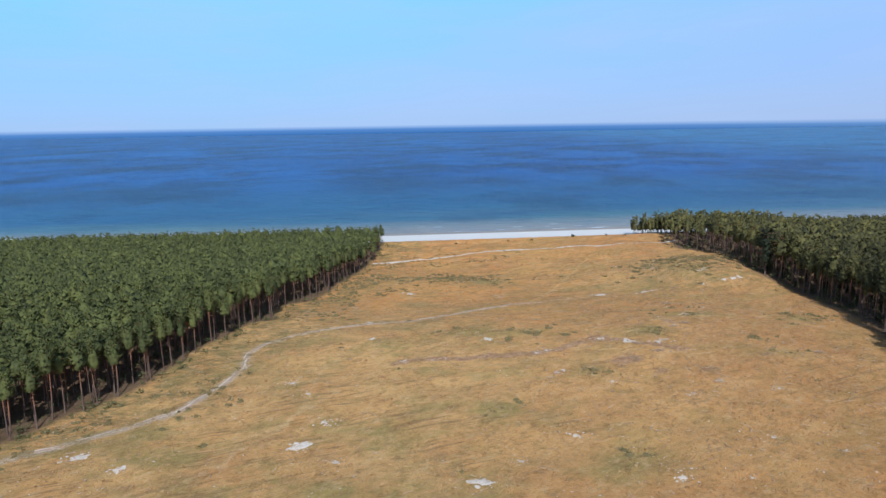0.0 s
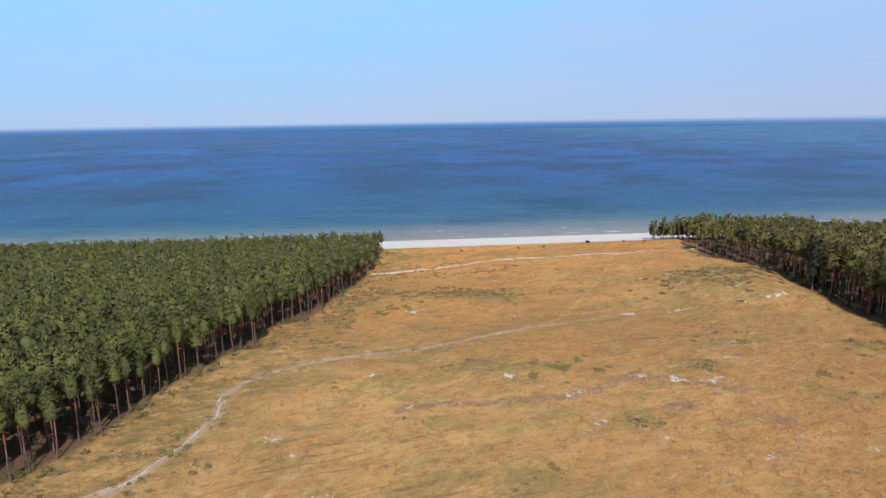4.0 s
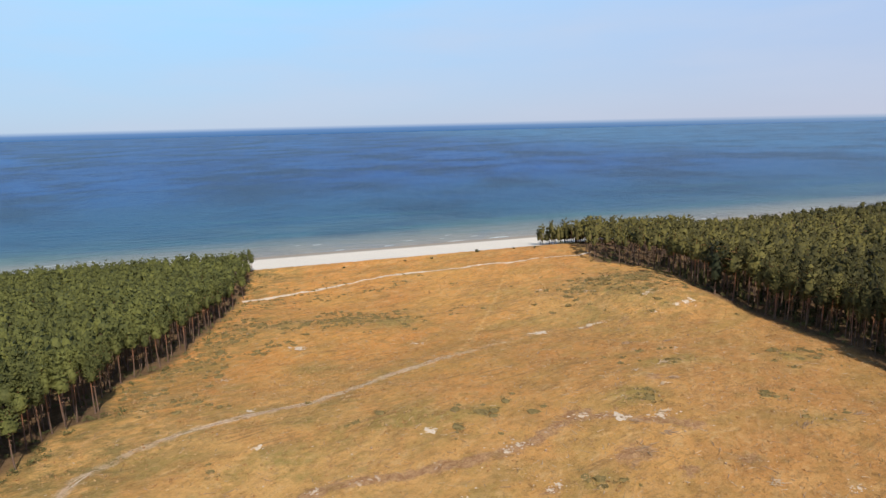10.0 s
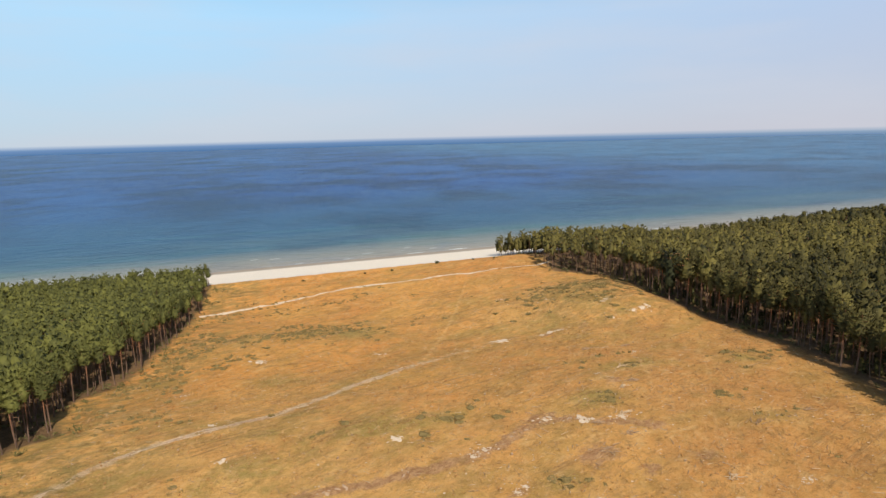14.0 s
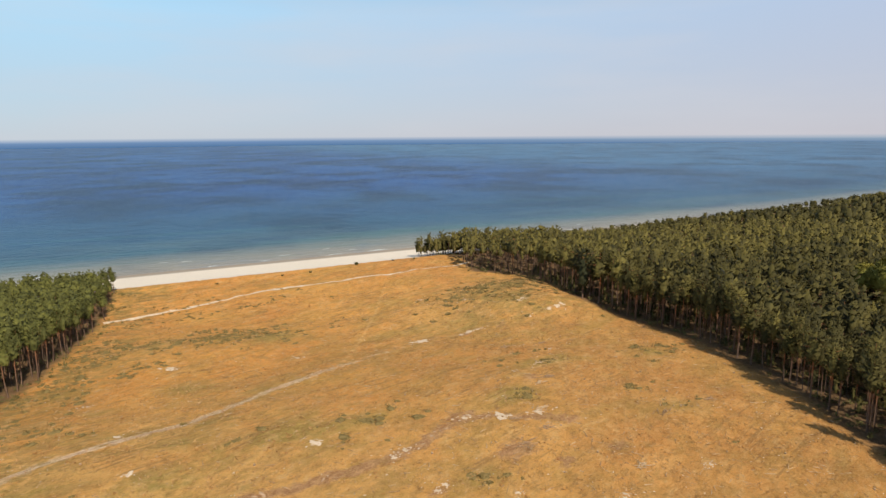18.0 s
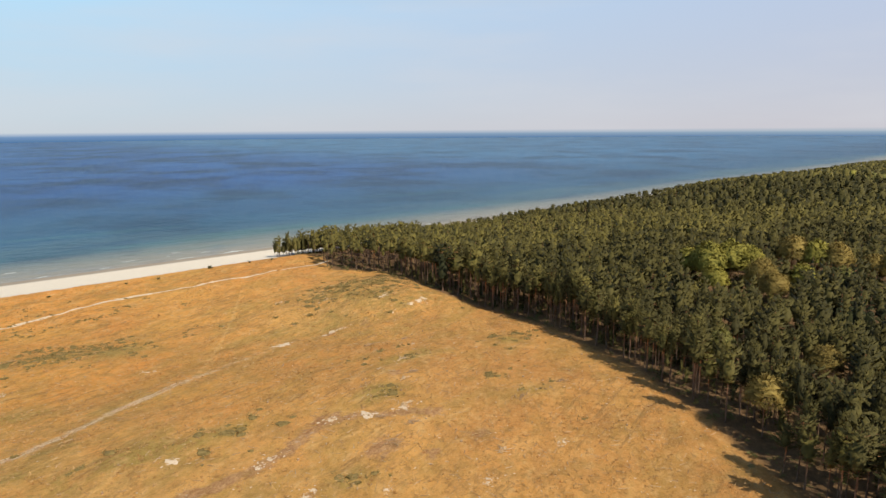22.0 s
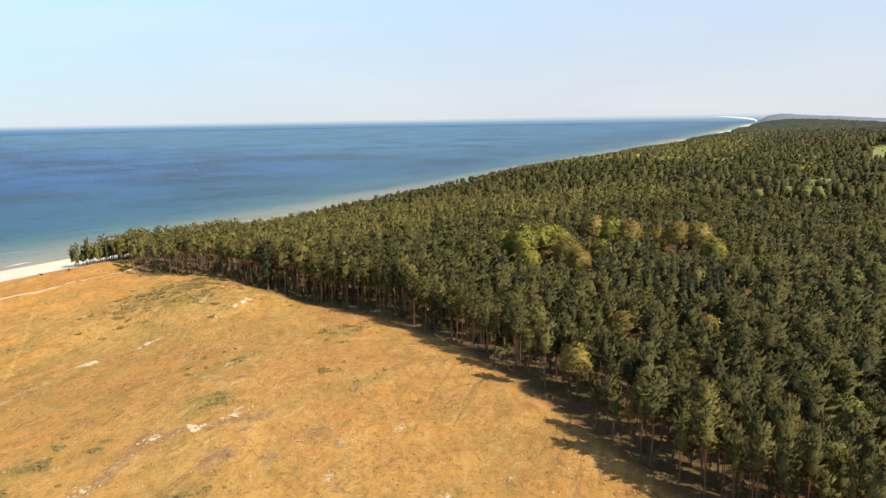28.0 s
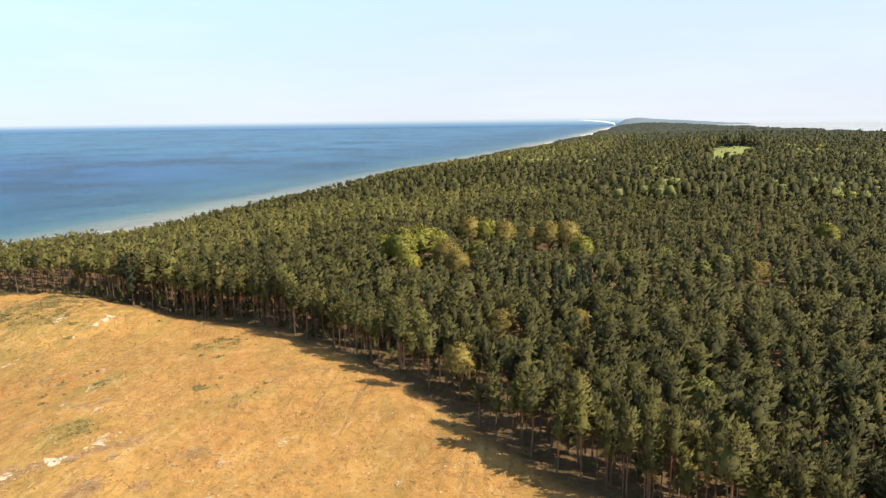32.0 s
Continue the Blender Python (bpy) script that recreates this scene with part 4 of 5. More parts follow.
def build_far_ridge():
    """Low hills at the end of the plain, distance haze painted into their colour."""
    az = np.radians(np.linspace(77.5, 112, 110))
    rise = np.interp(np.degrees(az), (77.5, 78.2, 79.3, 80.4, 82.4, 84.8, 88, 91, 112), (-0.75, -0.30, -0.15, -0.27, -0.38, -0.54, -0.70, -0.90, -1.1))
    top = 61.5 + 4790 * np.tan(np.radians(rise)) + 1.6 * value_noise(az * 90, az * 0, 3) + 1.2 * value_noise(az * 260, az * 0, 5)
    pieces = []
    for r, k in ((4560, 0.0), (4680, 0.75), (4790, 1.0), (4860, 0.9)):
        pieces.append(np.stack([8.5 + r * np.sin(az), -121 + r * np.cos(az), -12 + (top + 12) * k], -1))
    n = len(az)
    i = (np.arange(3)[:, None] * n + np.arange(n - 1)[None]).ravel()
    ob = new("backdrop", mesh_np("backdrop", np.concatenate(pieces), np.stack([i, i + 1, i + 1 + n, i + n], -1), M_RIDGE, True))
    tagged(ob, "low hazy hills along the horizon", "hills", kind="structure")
    # The beach of the far bay, curving round in front of the hills.
    turn = np.radians(np.interp(np.linspace(0, 1, 40), (0, 0.35, 0.7, 0.85, 0.93, 1), (74.4, 75.4, 76.6, 77.3, 77.45, 77.35)))
    mid = np.interp(np.linspace(0, 1, 40), (0, 0.35, 0.7, 0.85, 0.93, 1), (-0.30, -0.36, -0.47, -0.60, -0.72, -0.82))
    half = np.linspace(0.003, 0.06, 40)
    rows = [np.stack([8.5 + r * np.sin(turn), -121 + r * np.cos(turn), 61.5 + r * np.tan(np.radians(mid + k * half))], -1) for r, k in ((4480, -1), (4500, 1))]
    i = np.arange(39)
    tagged(new("far_beach", mesh_np("far_beach", np.concatenate(rows), np.stack([i, i + 1, i + 41, i + 40], -1), M_FAR_SAND, True)), "white beach of a far bay curving out to sea", "beach", kind="structure")


build_far_ridge()
build_shore_pines()
build_left_forest()
build_right_forest()
build_far_forest()


# ---- tracks and bare sand ----
def draped_strip(name, pts, width, material, label, seed, lift=0.05, broken=-2.0):
    """A ragged strip laid along a line of places on the ground."""
    rng = np.random.default_rng(seed)
    pts = np.array(pts, float)
    leg = np.r_[0, np.cumsum(np.hypot(*np.diff(pts, axis=0).T))]
    t = np.arange(0, leg[-1], 1.0)
    px, py = np.interp(t, leg, pts[:, 0]), np.interp(t, leg, pts[:, 1])
    kern = np.ones(9) / 9
    px[4:-4], py[4:-4] = np.convolve(px, kern, "valid"), np.convolve(py, kern, "valid")
    dx, dy = np.gradient(px), np.gradient(py)
    ln = np.hypot(dx, dy)
    nx, ny = -dy / ln, dx / ln
    side = value_noise(t / 6, t * 0 + seed, 2) * 0.5
    wide = width * (0.65 + 0.5 * value_noise(t / 9, t * 0 + 3.3, seed) + 0.3 * value_noise(t / 2.5, t * 0 + 8.3, seed) + rng.uniform(-0.25, 0.25, len(t)))
    if broken > -1.0:
        wide = wide * np.clip((value_noise(t / 3.5, t * 0 + 5.1, seed) - broken) * 3.0, 0.05, 1.0)
    wide = np.maximum(wide, 0.04)
    cols = np.linspace(-0.5, 0.5, 5)
    x = px[:, None] + nx[:, None] * (cols * wide[:, None] + side[:, None])
    y = py[:, None] + ny[:, None] * (cols * wide[:, None] + side[:, None])
    z = ground(x, y) + lift + 0.03 * (1 - (2 * cols) ** 2)
    v = np.stack([x, y, z], -1).reshape(-1, 3)
    i = (np.arange(len(t) - 1)[:, None] * 5 + np.arange(4)[None]).ravel()
    worn = np.repeat(value_noise(t[:-1] / 3.5, t[:-1] * 0 + 5.1, seed) > broken, 4)
    ob = new(name, mesh_np(name, v, np.stack([i, i + 5, i + 6, i + 1], -1)[worn], material, True))
    return tagged(ob, label, "track", kind="structure") if label else ob


path = draped_strip("track_1", FOOTPATH[:-7], 1.2, M_RUT, "grey sandy footpath winding across the clearing", 1, broken=-0.35)
for k, off in enumerate((-0.6, 0.55)):
    rut = draped_strip("rut", [(x - off * 0.5, y + off * 0.8) for x, y in FOOTPATH[:-7]], 0.42, M_TRACK, "", 11 + k, 0.09, -0.25)
    rut.parent = path
draped_strip("track_2", ((-14, 145), (6, 150), (20, 156), (40, 163), (56, 168), (75, 167), (100, 166), (137, 167), (150, 170)), 2.5, M_SAND, "pale sandy track behind the dune", 2)


def splotch(rng, cx, cy, rx, ry, n=16, lift=0.04):
    """A low ragged mound of sand on the ground: two rings and a middle."""
    a = np.arange(n) * 2 * np.pi / n
    turn = rng.uniform(0, 3.14)
    rough = rng.uniform(0.45, 1.3, n)
    rough = 0.5 * rough + 0.25 * (np.roll(rough, 1) + np.roll(rough, -1))
    v = [(cx, cy, 0.07)]
    for k, h in ((0.55, 0.05), (1.0, -0.03)):
        u, w = np.cos(a) * rx * rough * k, np.sin(a) * ry * rough * k
        v += [(cx + p * math.cos(turn) - q * math.sin(turn), cy + p * math.sin(turn) + q * math.cos(turn), h) for p, q in zip(u, w)]
    v = np.array(v)
    v[:, 2] = v[:, 2] * min(1.0, rx) + ground(v[:, 0], v[:, 1]) + lift
    i = np.arange(n)
    j = (i + 1) % n
    f = [np.stack([i * 0, 1 + i, 1 + j], -1), np.stack([1 + i, 1 + n + i, 1 + n + j], -1), np.stack([1 + i, 1 + n + j, 1 + j], -1)]
    return v, np.concatenate(f)


def sand_patch(x, y, r, seed, dull=False):
    """Bare sand thrown up in the grass."""
    rng = np.random.default_rng(seed)
    ob = new("sand_patch", mesh_np("sand_patch", *merged([splotch(rng, x, y, r * 1.2, r * 0.7, 24)] + [splotch(rng, x + rng.normal() * r * 0.75, y + rng.normal() * r * 0.5, r * rng.uniform(0.2, 0.5), r * rng.uniform(0.12, 0.3), 14) for _ in range(4)]), M_TRACK if dull or x > 90 else M_SAND, True))
    return tagged(ob, "patch of bare white sand in dry grass", "sand", "bare sand in the clearing")


def churned_track():
    """A band of torn-up earth: overlapping ragged splotches along a line."""
    rng = np.random.default_rng(66)
    pts = np.array(RUTS, float)
    leg = np.r_[0, np.cumsum(np.hypot(*np.diff(pts, axis=0).T))]
    pieces = []
    for t in np.arange(0, leg[-1], 0.9):
        if value_noise(np.array(t / 4), np.array(2.2), 3) < 0.42:
            continue
        x, y = np.interp(t, leg, pts[:, 0]) + rng.normal() * 0.35, np.interp(t, leg, pts[:, 1]) + rng.normal() * 0.45
        pieces.append(splotch(rng, x, y, rng.uniform(0.3, 0.9), rng.uniform(0.15, 0.4), 10, 0.03))
    tagged(new("track_4", mesh_np("track_4", *merged(pieces), M_RUT, True)), "broken band of churned grey-brown earth", "track", kind="structure")


churned_track()
MOUNDS = ((-8, -62, 2.0), (26, -76, 1.8), (-49, -65, 1.9), (-39, -70, 1.3), (0, 0, 0.9), (8, 73, 1.9), (82, 64, 2.2), (-3, 20.5, 1.0), (71, -8, 2.0), (33, -2, 1.3), (134, 65, 1.7), (137, 67, 1.4), (130, 64.3, 1.1), (99, 64.6, 1.6), (96, 64, 1.1))
SPATTERS = ((46, -59, 2.0), (61, -76, 2.2), (-5, -52, 2.2), (0, -68, 1.6), (34, -69, 1.6), (84, -62, 1.4), (73, -76, 1.0), (79, -10, 2.4), (45, -14, 1.8),
            (64, -5, 2.2), (-16, -31, 2.3), (48, -28, 1.4), (48, -12, 1.9), (10, -18, 1.4), (-11, 49, 2.2), (43, 67, 2.0), (124, 75, 1.8), (112, 96, 2.4),
            (75, -43, 1.2), (95, -67, 1.0), (-11, -38, 1.6), (60, -34, 1.2), (108, 30, 1.6), (87, 14, 1.6), (103, 64, 1.8), (101, 113, 2.0), (121, 62, 1.4), (76, -42, 1.3), (126, 76, 1.6), (50, -27, 1.6), (96, -41, 1.3))
for k, (x, y, r) in enumerate(MOUNDS):
    sand_patch(x, y, r, 700 + k)
for k, (x, y, r) in enumerate(SPATTERS):
    sand_patch(x, y, r * 0.34, 800 + k, True)


def build_flecks():
    rng = np.random.default_rng(77)
    pieces = []
    for x, y, r in MOUNDS + SPATTERS:
        for _ in range(26):
            a, d = rng.uniform(0, 6.28), r * abs(rng.normal()) * 0.9
            k = r * rng.uniform(0.03, 0.13)
            pieces.append(splotch(rng, x + d * math.cos(a), y + 0.8 * d * math.sin(a), k * 1.4, k, 7))
    for _ in range(1500):
        x, y = rng.uniform(-60, 140), rng.uniform(-112, 120)
        if in_clearing(np.array(x), np.array(y)):
            k = rng.uniform(0.05, 0.18)
            pieces.append(splotch(rng, x, y, k * 1.6, k, 6))
    tagged(new("sand_flecks", mesh_np("sand_flecks", *merged(pieces), M_SAND, True)), "small flecks of pale sand strewn in the grass", "sand", kind="stuff")


# ---- plants and litter of the clearing ----
def in_clearing(x, y):
    return (across(LEFT_EDGE, x, y) > 1) & (across(RIGHT_EDGE, x, y) < -1) & (y - coast(x) < -62)


build_flecks()


def build_grass():
    """Tussocks of dry grass, heather and dead twigs, too many to count."""
    rng = np.random.default_rng(41)
    x, y = rng.uniform(-66, 155, 90000), rng.uniform(-112, 190, 90000)
    ok = in_clearing(x, y) & (value_noise(x / 7, y / 7, 12) + rng.uniform(-0.6, 0.6, len(x)) > -0.1)
    x, y = x[ok][:20000], y[ok][:20000]
    blades = [tuft_cloud(np.random.default_rng(60 + k), np.zeros((1, 3)), 6, 0.5, 0.12, 0.9) for k in range(4)]
    rows = np.stack([x, y, ground(x, y), rng.uniform(0, 6.28, len(x)), rng.uniform(0.5, 1.5, len(x)), rng.uniform(0.5, 1.2, len(x))], -1)
    third = len(rows) * 4 // 9
    for name, mat, part_rows, label in (("dry_grass", M_DRY, rows[:2 * third], "tussocks of bleached dry grass"), ("dead_bracken", M_RUST, rows[2 * third:], "rust-brown dead bracken and grass")):
        pick = np.arange(len(part_rows)) % 4
        tagged(new(name, mesh_np(name, *merged([tiled(blades[k], part_rows[pick == k]) for k in range(4)]), mat)), label, "grass", kind="stuff")
    x, y = rng.uniform(-66, 155, 15000), rng.uniform(-112, 195, 15000)
    west = np.exp(-(across(LEFT_EDGE, x, y) / 26) ** 2)
    hill = bell(x - 130, y - 95, 24, 26) + 0.9 * bell(x - 24, y - 98, 34, 18) + 0.5 * bell(x - 50, y - 150, 40, 14) + 0.35 * bell(x - 100, y - 10, 30, 20)
    ok = in_clearing(x, y) & (value_noise(x / 9, y / 6, 14) * 0.7 + rng.uniform(-0.3, 0.3, len(x)) + 0.7 * west + 0.95 * hill + 0.5 * sum(bell(x - ax, y - ay, r, r * 0.7) for ax, ay, r in GRASSY) > 0.85)
    x, y = x[ok][:3600], y[ok][:3600]
    clumps = [merged([lump(np.random.default_rng(80 + k), np.zeros(3), 0.6, 0.28), tuft_cloud(np.random.default_rng(90 + k), np.random.default_rng(k).normal(size=(4, 3)) * (0.4, 0.4, 0.1), 5, 0.5, 0.2, 0.8)]) for k in range(4)]
    rows = np.stack([x, y, ground(x, y) + 0.05, rng.uniform(0, 6.28, len(x)), rng.uniform(0.5, 1.9, len(x)), rng.uniform(0.5, 1.3, len(x))], -1)
    pick = np.arange(len(rows)) % 4
    tagged(new("heather", mesh_np("heather", *merged([tiled(clumps[k], rows[pick == k]) for k in range(4)]), M_HEATH)), "low dark olive heather clumps", "shrubs", kind="stuff")


M_RUST = mat_plain("dead_bracken", (0.30, 0.135, 0.048), (0.50, 0.245, 0.09), 0.8)
M_SLASH = mat_plain("cut_branches", (0.24, 0.145, 0.08), (0.44, 0.29, 0.17), 2.0)
build_grass()


def stick(rng, x, y, length, thick, heading=None):
    a, tilt = rng.uniform(0, 6.28) if heading is None else heading + rng.normal() * 0.45, rng.uniform(-0.05, 0.2)
    d = np.array([math.cos(a), math.sin(a), tilt]) * length
    p = np.array([x, y, float(ground(x, y)) + thick * 0.7])
    s, u = np.array([-math.sin(a), math.cos(a), 0]) * thick, np.array([0, 0, thick])
    v = np.array([p - s, p + s, p + u, p + d - s * 0.4, p + d + s * 0.4, p + d + u * 0.5])
    return v, np.array([(0, 1, 4), (0, 4, 3), (1, 2, 5), (1, 5, 4), (2, 0, 3), (2, 3, 5), (0, 2, 1), (3, 4, 5)])


def build_litter():
    rng = np.random.default_rng(43)
    pale, dark = [], []
    while len(pale) + len(dark) < 2600:
        x, y = rng.uniform(-60, 150), rng.uniform(-112, 150)
        if not in_clearing(np.array(x), np.array(y)):
            continue
        if 0.9 * math.exp(-((x - 85) / 50) ** 2 - ((y + 20) / 60) ** 2) + 0.35 < rng.uniform():
            continue
        (pale if rng.uniform() < 0.5 else dark).append(stick(rng, x, y, rng.uniform(0.4, 2.0), rng.uniform(0.04, 0.10)))
    tagged(new("fallen_twigs", mesh_np("fallen_twigs", *merged(pale), M_WOOD)), "bleached twigs and chips left from felling", "branches", kind="stuff")
    tagged(new("cut_branches", mesh_np("cut_branches", *merged(dark), M_SLASH)), "grey-brown cut branches lying in the grass", "branches", kind="stuff")


build_litter()


def branch_heap(x, y, r, seed, material, label):
    rng = np.random.default_rng(seed)
    heap = new("brush_pile")
    heap.location = (x, y, float(ground(x, y)))
    lie = rng.uniform(-0.4, 0.6)
    for _ in range(20):
        a, d = rng.uniform(0, 6.28), r * rng.uniform(0, 1)
        v, f = stick(rng, x + d * math.cos(a), y + 0.6 * d * math.sin(a), rng.uniform(0.6, 1.9), rng.uniform(0.06, 0.13), lie)
        part("branch", mesh_np("branch", v + (-x, -y, rng.uniform(0, 0.4) * (1 - d / r) - heap.location.z), f, material), heap)
    return tagged(heap, label, "brush pile", "heaps of felling waste")


for k, (x, y, r, pale) in enumerate(((72, -11, 2.4, False), (80, -9, 2.0, True), (76, -17, 1.4, False), (69, -21, 2.6, False), (92, 7, 1.6, False), (88, 4, 1.4, True), (102, -22, 2.6, False),
                                     (96, 18, 1.8, True), (110, 38, 1.8, False), (117, -20, 1.6, False), (84, -36, 1.6, True), (98, 40, 1.5, False))):
    branch_heap(x, y, r, 900 + k, M_WOOD if pale else M_SLASH, "heap of bleached pale branches" if pale else "heap of grey-brown cut branches in dry grass")


def tree_stump(x, y, r, h, seed):
    """A sawn stump with root flares and a paler cut face."""
    rng = np.random.default_rng(seed)
    stump = new("tree_stump")
    z = float(ground(x, y))
    a = np.arange(10) * 2 * np.pi / 10
    flare = np.where(np.arange(10) % 3 == 0, 1.7, 1.2) * rng.uniform(0.9, 1.1, 10)
    rings = [np.stack([np.cos(a) * r * k, np.sin(a) * r * k, np.full(10, zz)], -1) for k, zz in ((flare, -0.15), (1.08, h * 0.4), (1.0, h), (0.93, h + 0.02))]
    i, j = np.arange(10), (np.arange(10) + 1) % 10
    f = np.concatenate([np.stack([k * 10 + i, k * 10 + j, k * 10 + 10 + j, k * 10 + 10 + i], -1) for k in range(3)])
    part("bole", mesh_np("bole", np.concatenate(rings), f, M_SLASH), stump)
    top = np.concatenate([[(0, 0, h + 0.025)], rings[3]])
    part("cut_face", mesh_np("cut_face", top, np.stack([i * 0, 1 + i, 1 + j], -1), M_WOOD), stump, "pale sawn wood")
    stump.location = (x, y, z)
    return tagged(stump, "weathered sawn pine stump in dry grass", "stump", "stumps in the clearing")


def build_stumps():
    rng = np.random.default_rng(47)
    done = 0
    while done < 70:
        x, y = rng.uniform(-50, 148), rng.uniform(-100, 110)
        if in_clearing(np.array(x), np.array(y)) and edge_gap(LEFT_EDGE, np.array(x), np.array(y)) > 8 and 0.8 * math.exp(-((x - 90) / 45) ** 2 - (y / 70) ** 2) + 0.15 > rng.uniform():
            tree_stump(x, y, rng.uniform(0.13, 0.24), rng.uniform(0.15, 0.35), 1000 + done)
            done += 1


build_stumps()


# ---- broadleaved trees, spruces and undergrowth ----
def broad_crown(seed, n, height, wide, leafy):
    """A domed crown of many small leafy or twiggy clumps."""
    rng = np.random.default_rng(seed)
    d = rng.normal(size=(n, 3))
    d /= np.linalg.norm(d, axis=1, keepdims=True)
    d[:, 2] = np.abs(d[:, 2]) * 1.15 - 0.3
    c = d * rng.uniform(0.70, 1.0, (n, 1)) * (wide, wide, height * 0.36) + (0, 0, height * 0.62)
    e = rng.normal(size=(16, 3))
    e /= np.linalg.norm(e, axis=1, keepdims=True)
    e[:, 2] = np.abs(e[:, 2]) * 1.1 - 0.3
    e = e * (wide * 0.6, wide * 0.6, height * 0.23) + (0, 0, height * 0.62)
    bodies = [lump(rng, q, wide * rng.uniform(0.22, 0.36), 0.85, 1) for q in e]
    return domed(merged([tuft_cloud(rng, c, 12, 0.9 if leafy else 1.1, 0.30 if leafy else 0.17, 0.4)] + bodies), np.array([0, 0, height * 0.55]), np.array([wide, wide, height * 0.4]), 0.28, seed)


def broad_stem(seed, height, wide):
    rng = np.random.default_rng(seed)
    pieces = [ring_tube([(0, 0, -0.3, 0.24), (0, 0, 0.6, 0.18), (0.1, 0, height * 0.5, 0.12), (0.1, 0.1, height * 0.85, 0.03)], 6)]
    for _ in range(9):
        a, z = rng.uniform(0, 6.28), height * rng.uniform(0.25, 0.6)
        p = np.array([0.05, 0, z])
        q = p + np.array([math.cos(a) * wide * 0.8, math.sin(a) * wide * 0.8, height * 0.25])
        sd = np.array([-math.sin(a), math.cos(a), 0]) * 0.07
        pieces.append((np.array([p - sd, p + sd, p + (0, 0, 0.14), q]), np.array([(0, 1, 3), (1, 2, 3), (2, 0, 3)])))
    return merged(pieces)


def make_broad(material, seed, height, wide, leafy):
    return (mesh_np("broad_trunk", *broad_stem(seed, height, wide), M_BARK), mesh_np("broad_crown", *broad_crown(seed, 300, height, wide, leafy), material, True))


BROAD = {"lime": [make_broad(M_LIME, 1200 + k, 18, 4.6, True) for k in range(3)], "twig": [make_broad(M_TWIG, 1210 + k, 18, 4.6, False) for k in range(3)],
         "olive": [make_broad(M_OLIVE, 1220 + k, 18, 4.6, True) for k in range(3)]}


def broad_tree(kind, x, y, k, seed):
    rng = random.Random(seed)
    trunk, crown = BROAD[kind][seed % 3]
    tree = new("broadleaf_tree")
    part("trunk", trunk, tree), part("crown", crown, tree)
    tree.matrix_basis = pose(x, y, float(ground(x, y)), 0, 0, rng.uniform(0, 360)) @ Matrix.Diagonal((k * 1.2, k * 1.2, k * rng.uniform(1.0, 1.12), 1))
    label = {"lime": "young birch in fresh yellow-green leaf among pines", "olive": "small birch in dull olive opening leaf among pines", "twig": "budding broadleaf tree with bare tan twigs among pines"}[kind]
    return tagged(tree, label, "tree", "broadleaf trees in the pine wood")


for k, (x, y, r) in enumerate(LIMES):
    broad_tree("lime" if r > 0.82 else "olive", x, y, r, k)
for k, (x, y, r) in enumerate(TWIGS):
    broad_tree("twig", x, y, r, k + 40)


def spruce_shape(seed):
    """Tiers of drooping boughs round a straight stem."""
    rng = np.random.default_rng(seed)
    pieces = [lump(rng, np.array([0, 0, 7.0]), 1.5, 2.6)]
    for k in range(11):
        z, r = 2.0 + 12.0 * k / 11, 2.7 * (1 - k / 11.5)
        for a in np.arange(9) * 0.7 + rng.uniform(0, 0.7):
            d, w = np.array([math.cos(a), math.sin(a), 0]), np.array([-math.sin(a), math.cos(a), 0]) * (0.25 + 0.2 * r)
            tip = d * r * rng.uniform(0.8, 1.15) + (0, 0, z - 0.4 - 0.2 * r)
            pieces.append((np.array([d * 0.1 + (0, 0, z + 0.3), d * r * 0.5 + w + (0, 0, z), tip, d * r * 0.5 - w + (0, 0, z)]), np.array([(0, 1, 2), (0, 2, 3)])))
    return merged(pieces)


def build_spruces():
    kinds = [(mesh_np("spruce_boughs", *spruce_shape(1300 + k), M_SPRUCE), mesh_np("spruce_trunk", *pine_trunk(1300 + k, 14.5, 0.2), M_BARK)) for k in range(3)]
    rng = random.Random(5)
    for k in range(46):
        x, y = rng.gauss(198, 6.5), rng.gauss(-67, 7.5)
        if k > 37:
            x, y = rng.gauss(233, 3), rng.gauss(-31, 4)
        tree = new("spruce_tree")
        part("trunk", kinds[k % 3][1], tree), part("crown", kinds[k % 3][0], tree)
        s = rng.uniform(0.95, 1.4)
        tree.matrix_basis = pose(x, y, float(ground(x, y)), 0, 0, rng.uniform(0, 360)) @ Matrix.Diagonal((s, s, s, 1))
        tagged(tree, "dark pointed spruce standing among the pines", "tree", "spruces in the pine wood")


build_spruces()


def build_shade_filler():
    """Young pines added to darken the foot of the eastern wood, where shade falls."""
    rng = np.random.default_rng(57)
    y = rng.uniform(-45, 118, 330)
    x = np.interp(y, [p[1] for p in RIGHT_EDGE[::-1]], [p[0] for p in RIGHT_EDGE[::-1]]) + 2.5 + rng.uniform(0, 1, 330) ** 1.4 * 34
    rows = np.stack([x, y, ground(x, y), rng.uniform(0, 6.28, 330), rng.uniform(0.35, 0.7, 330), rng.uniform(0.16, 0.42, 330)], -1)[::2]
    forest_stuff("young_pine_thicket", rows, [pine_crown(1320 + k, 3, 4, 6, 1.2, 0.4, 1.0, 12.0, 3.2) for k in range(3)], M_PINE_DARK, "dark young pines added to stand in for shade at the wood's foot")


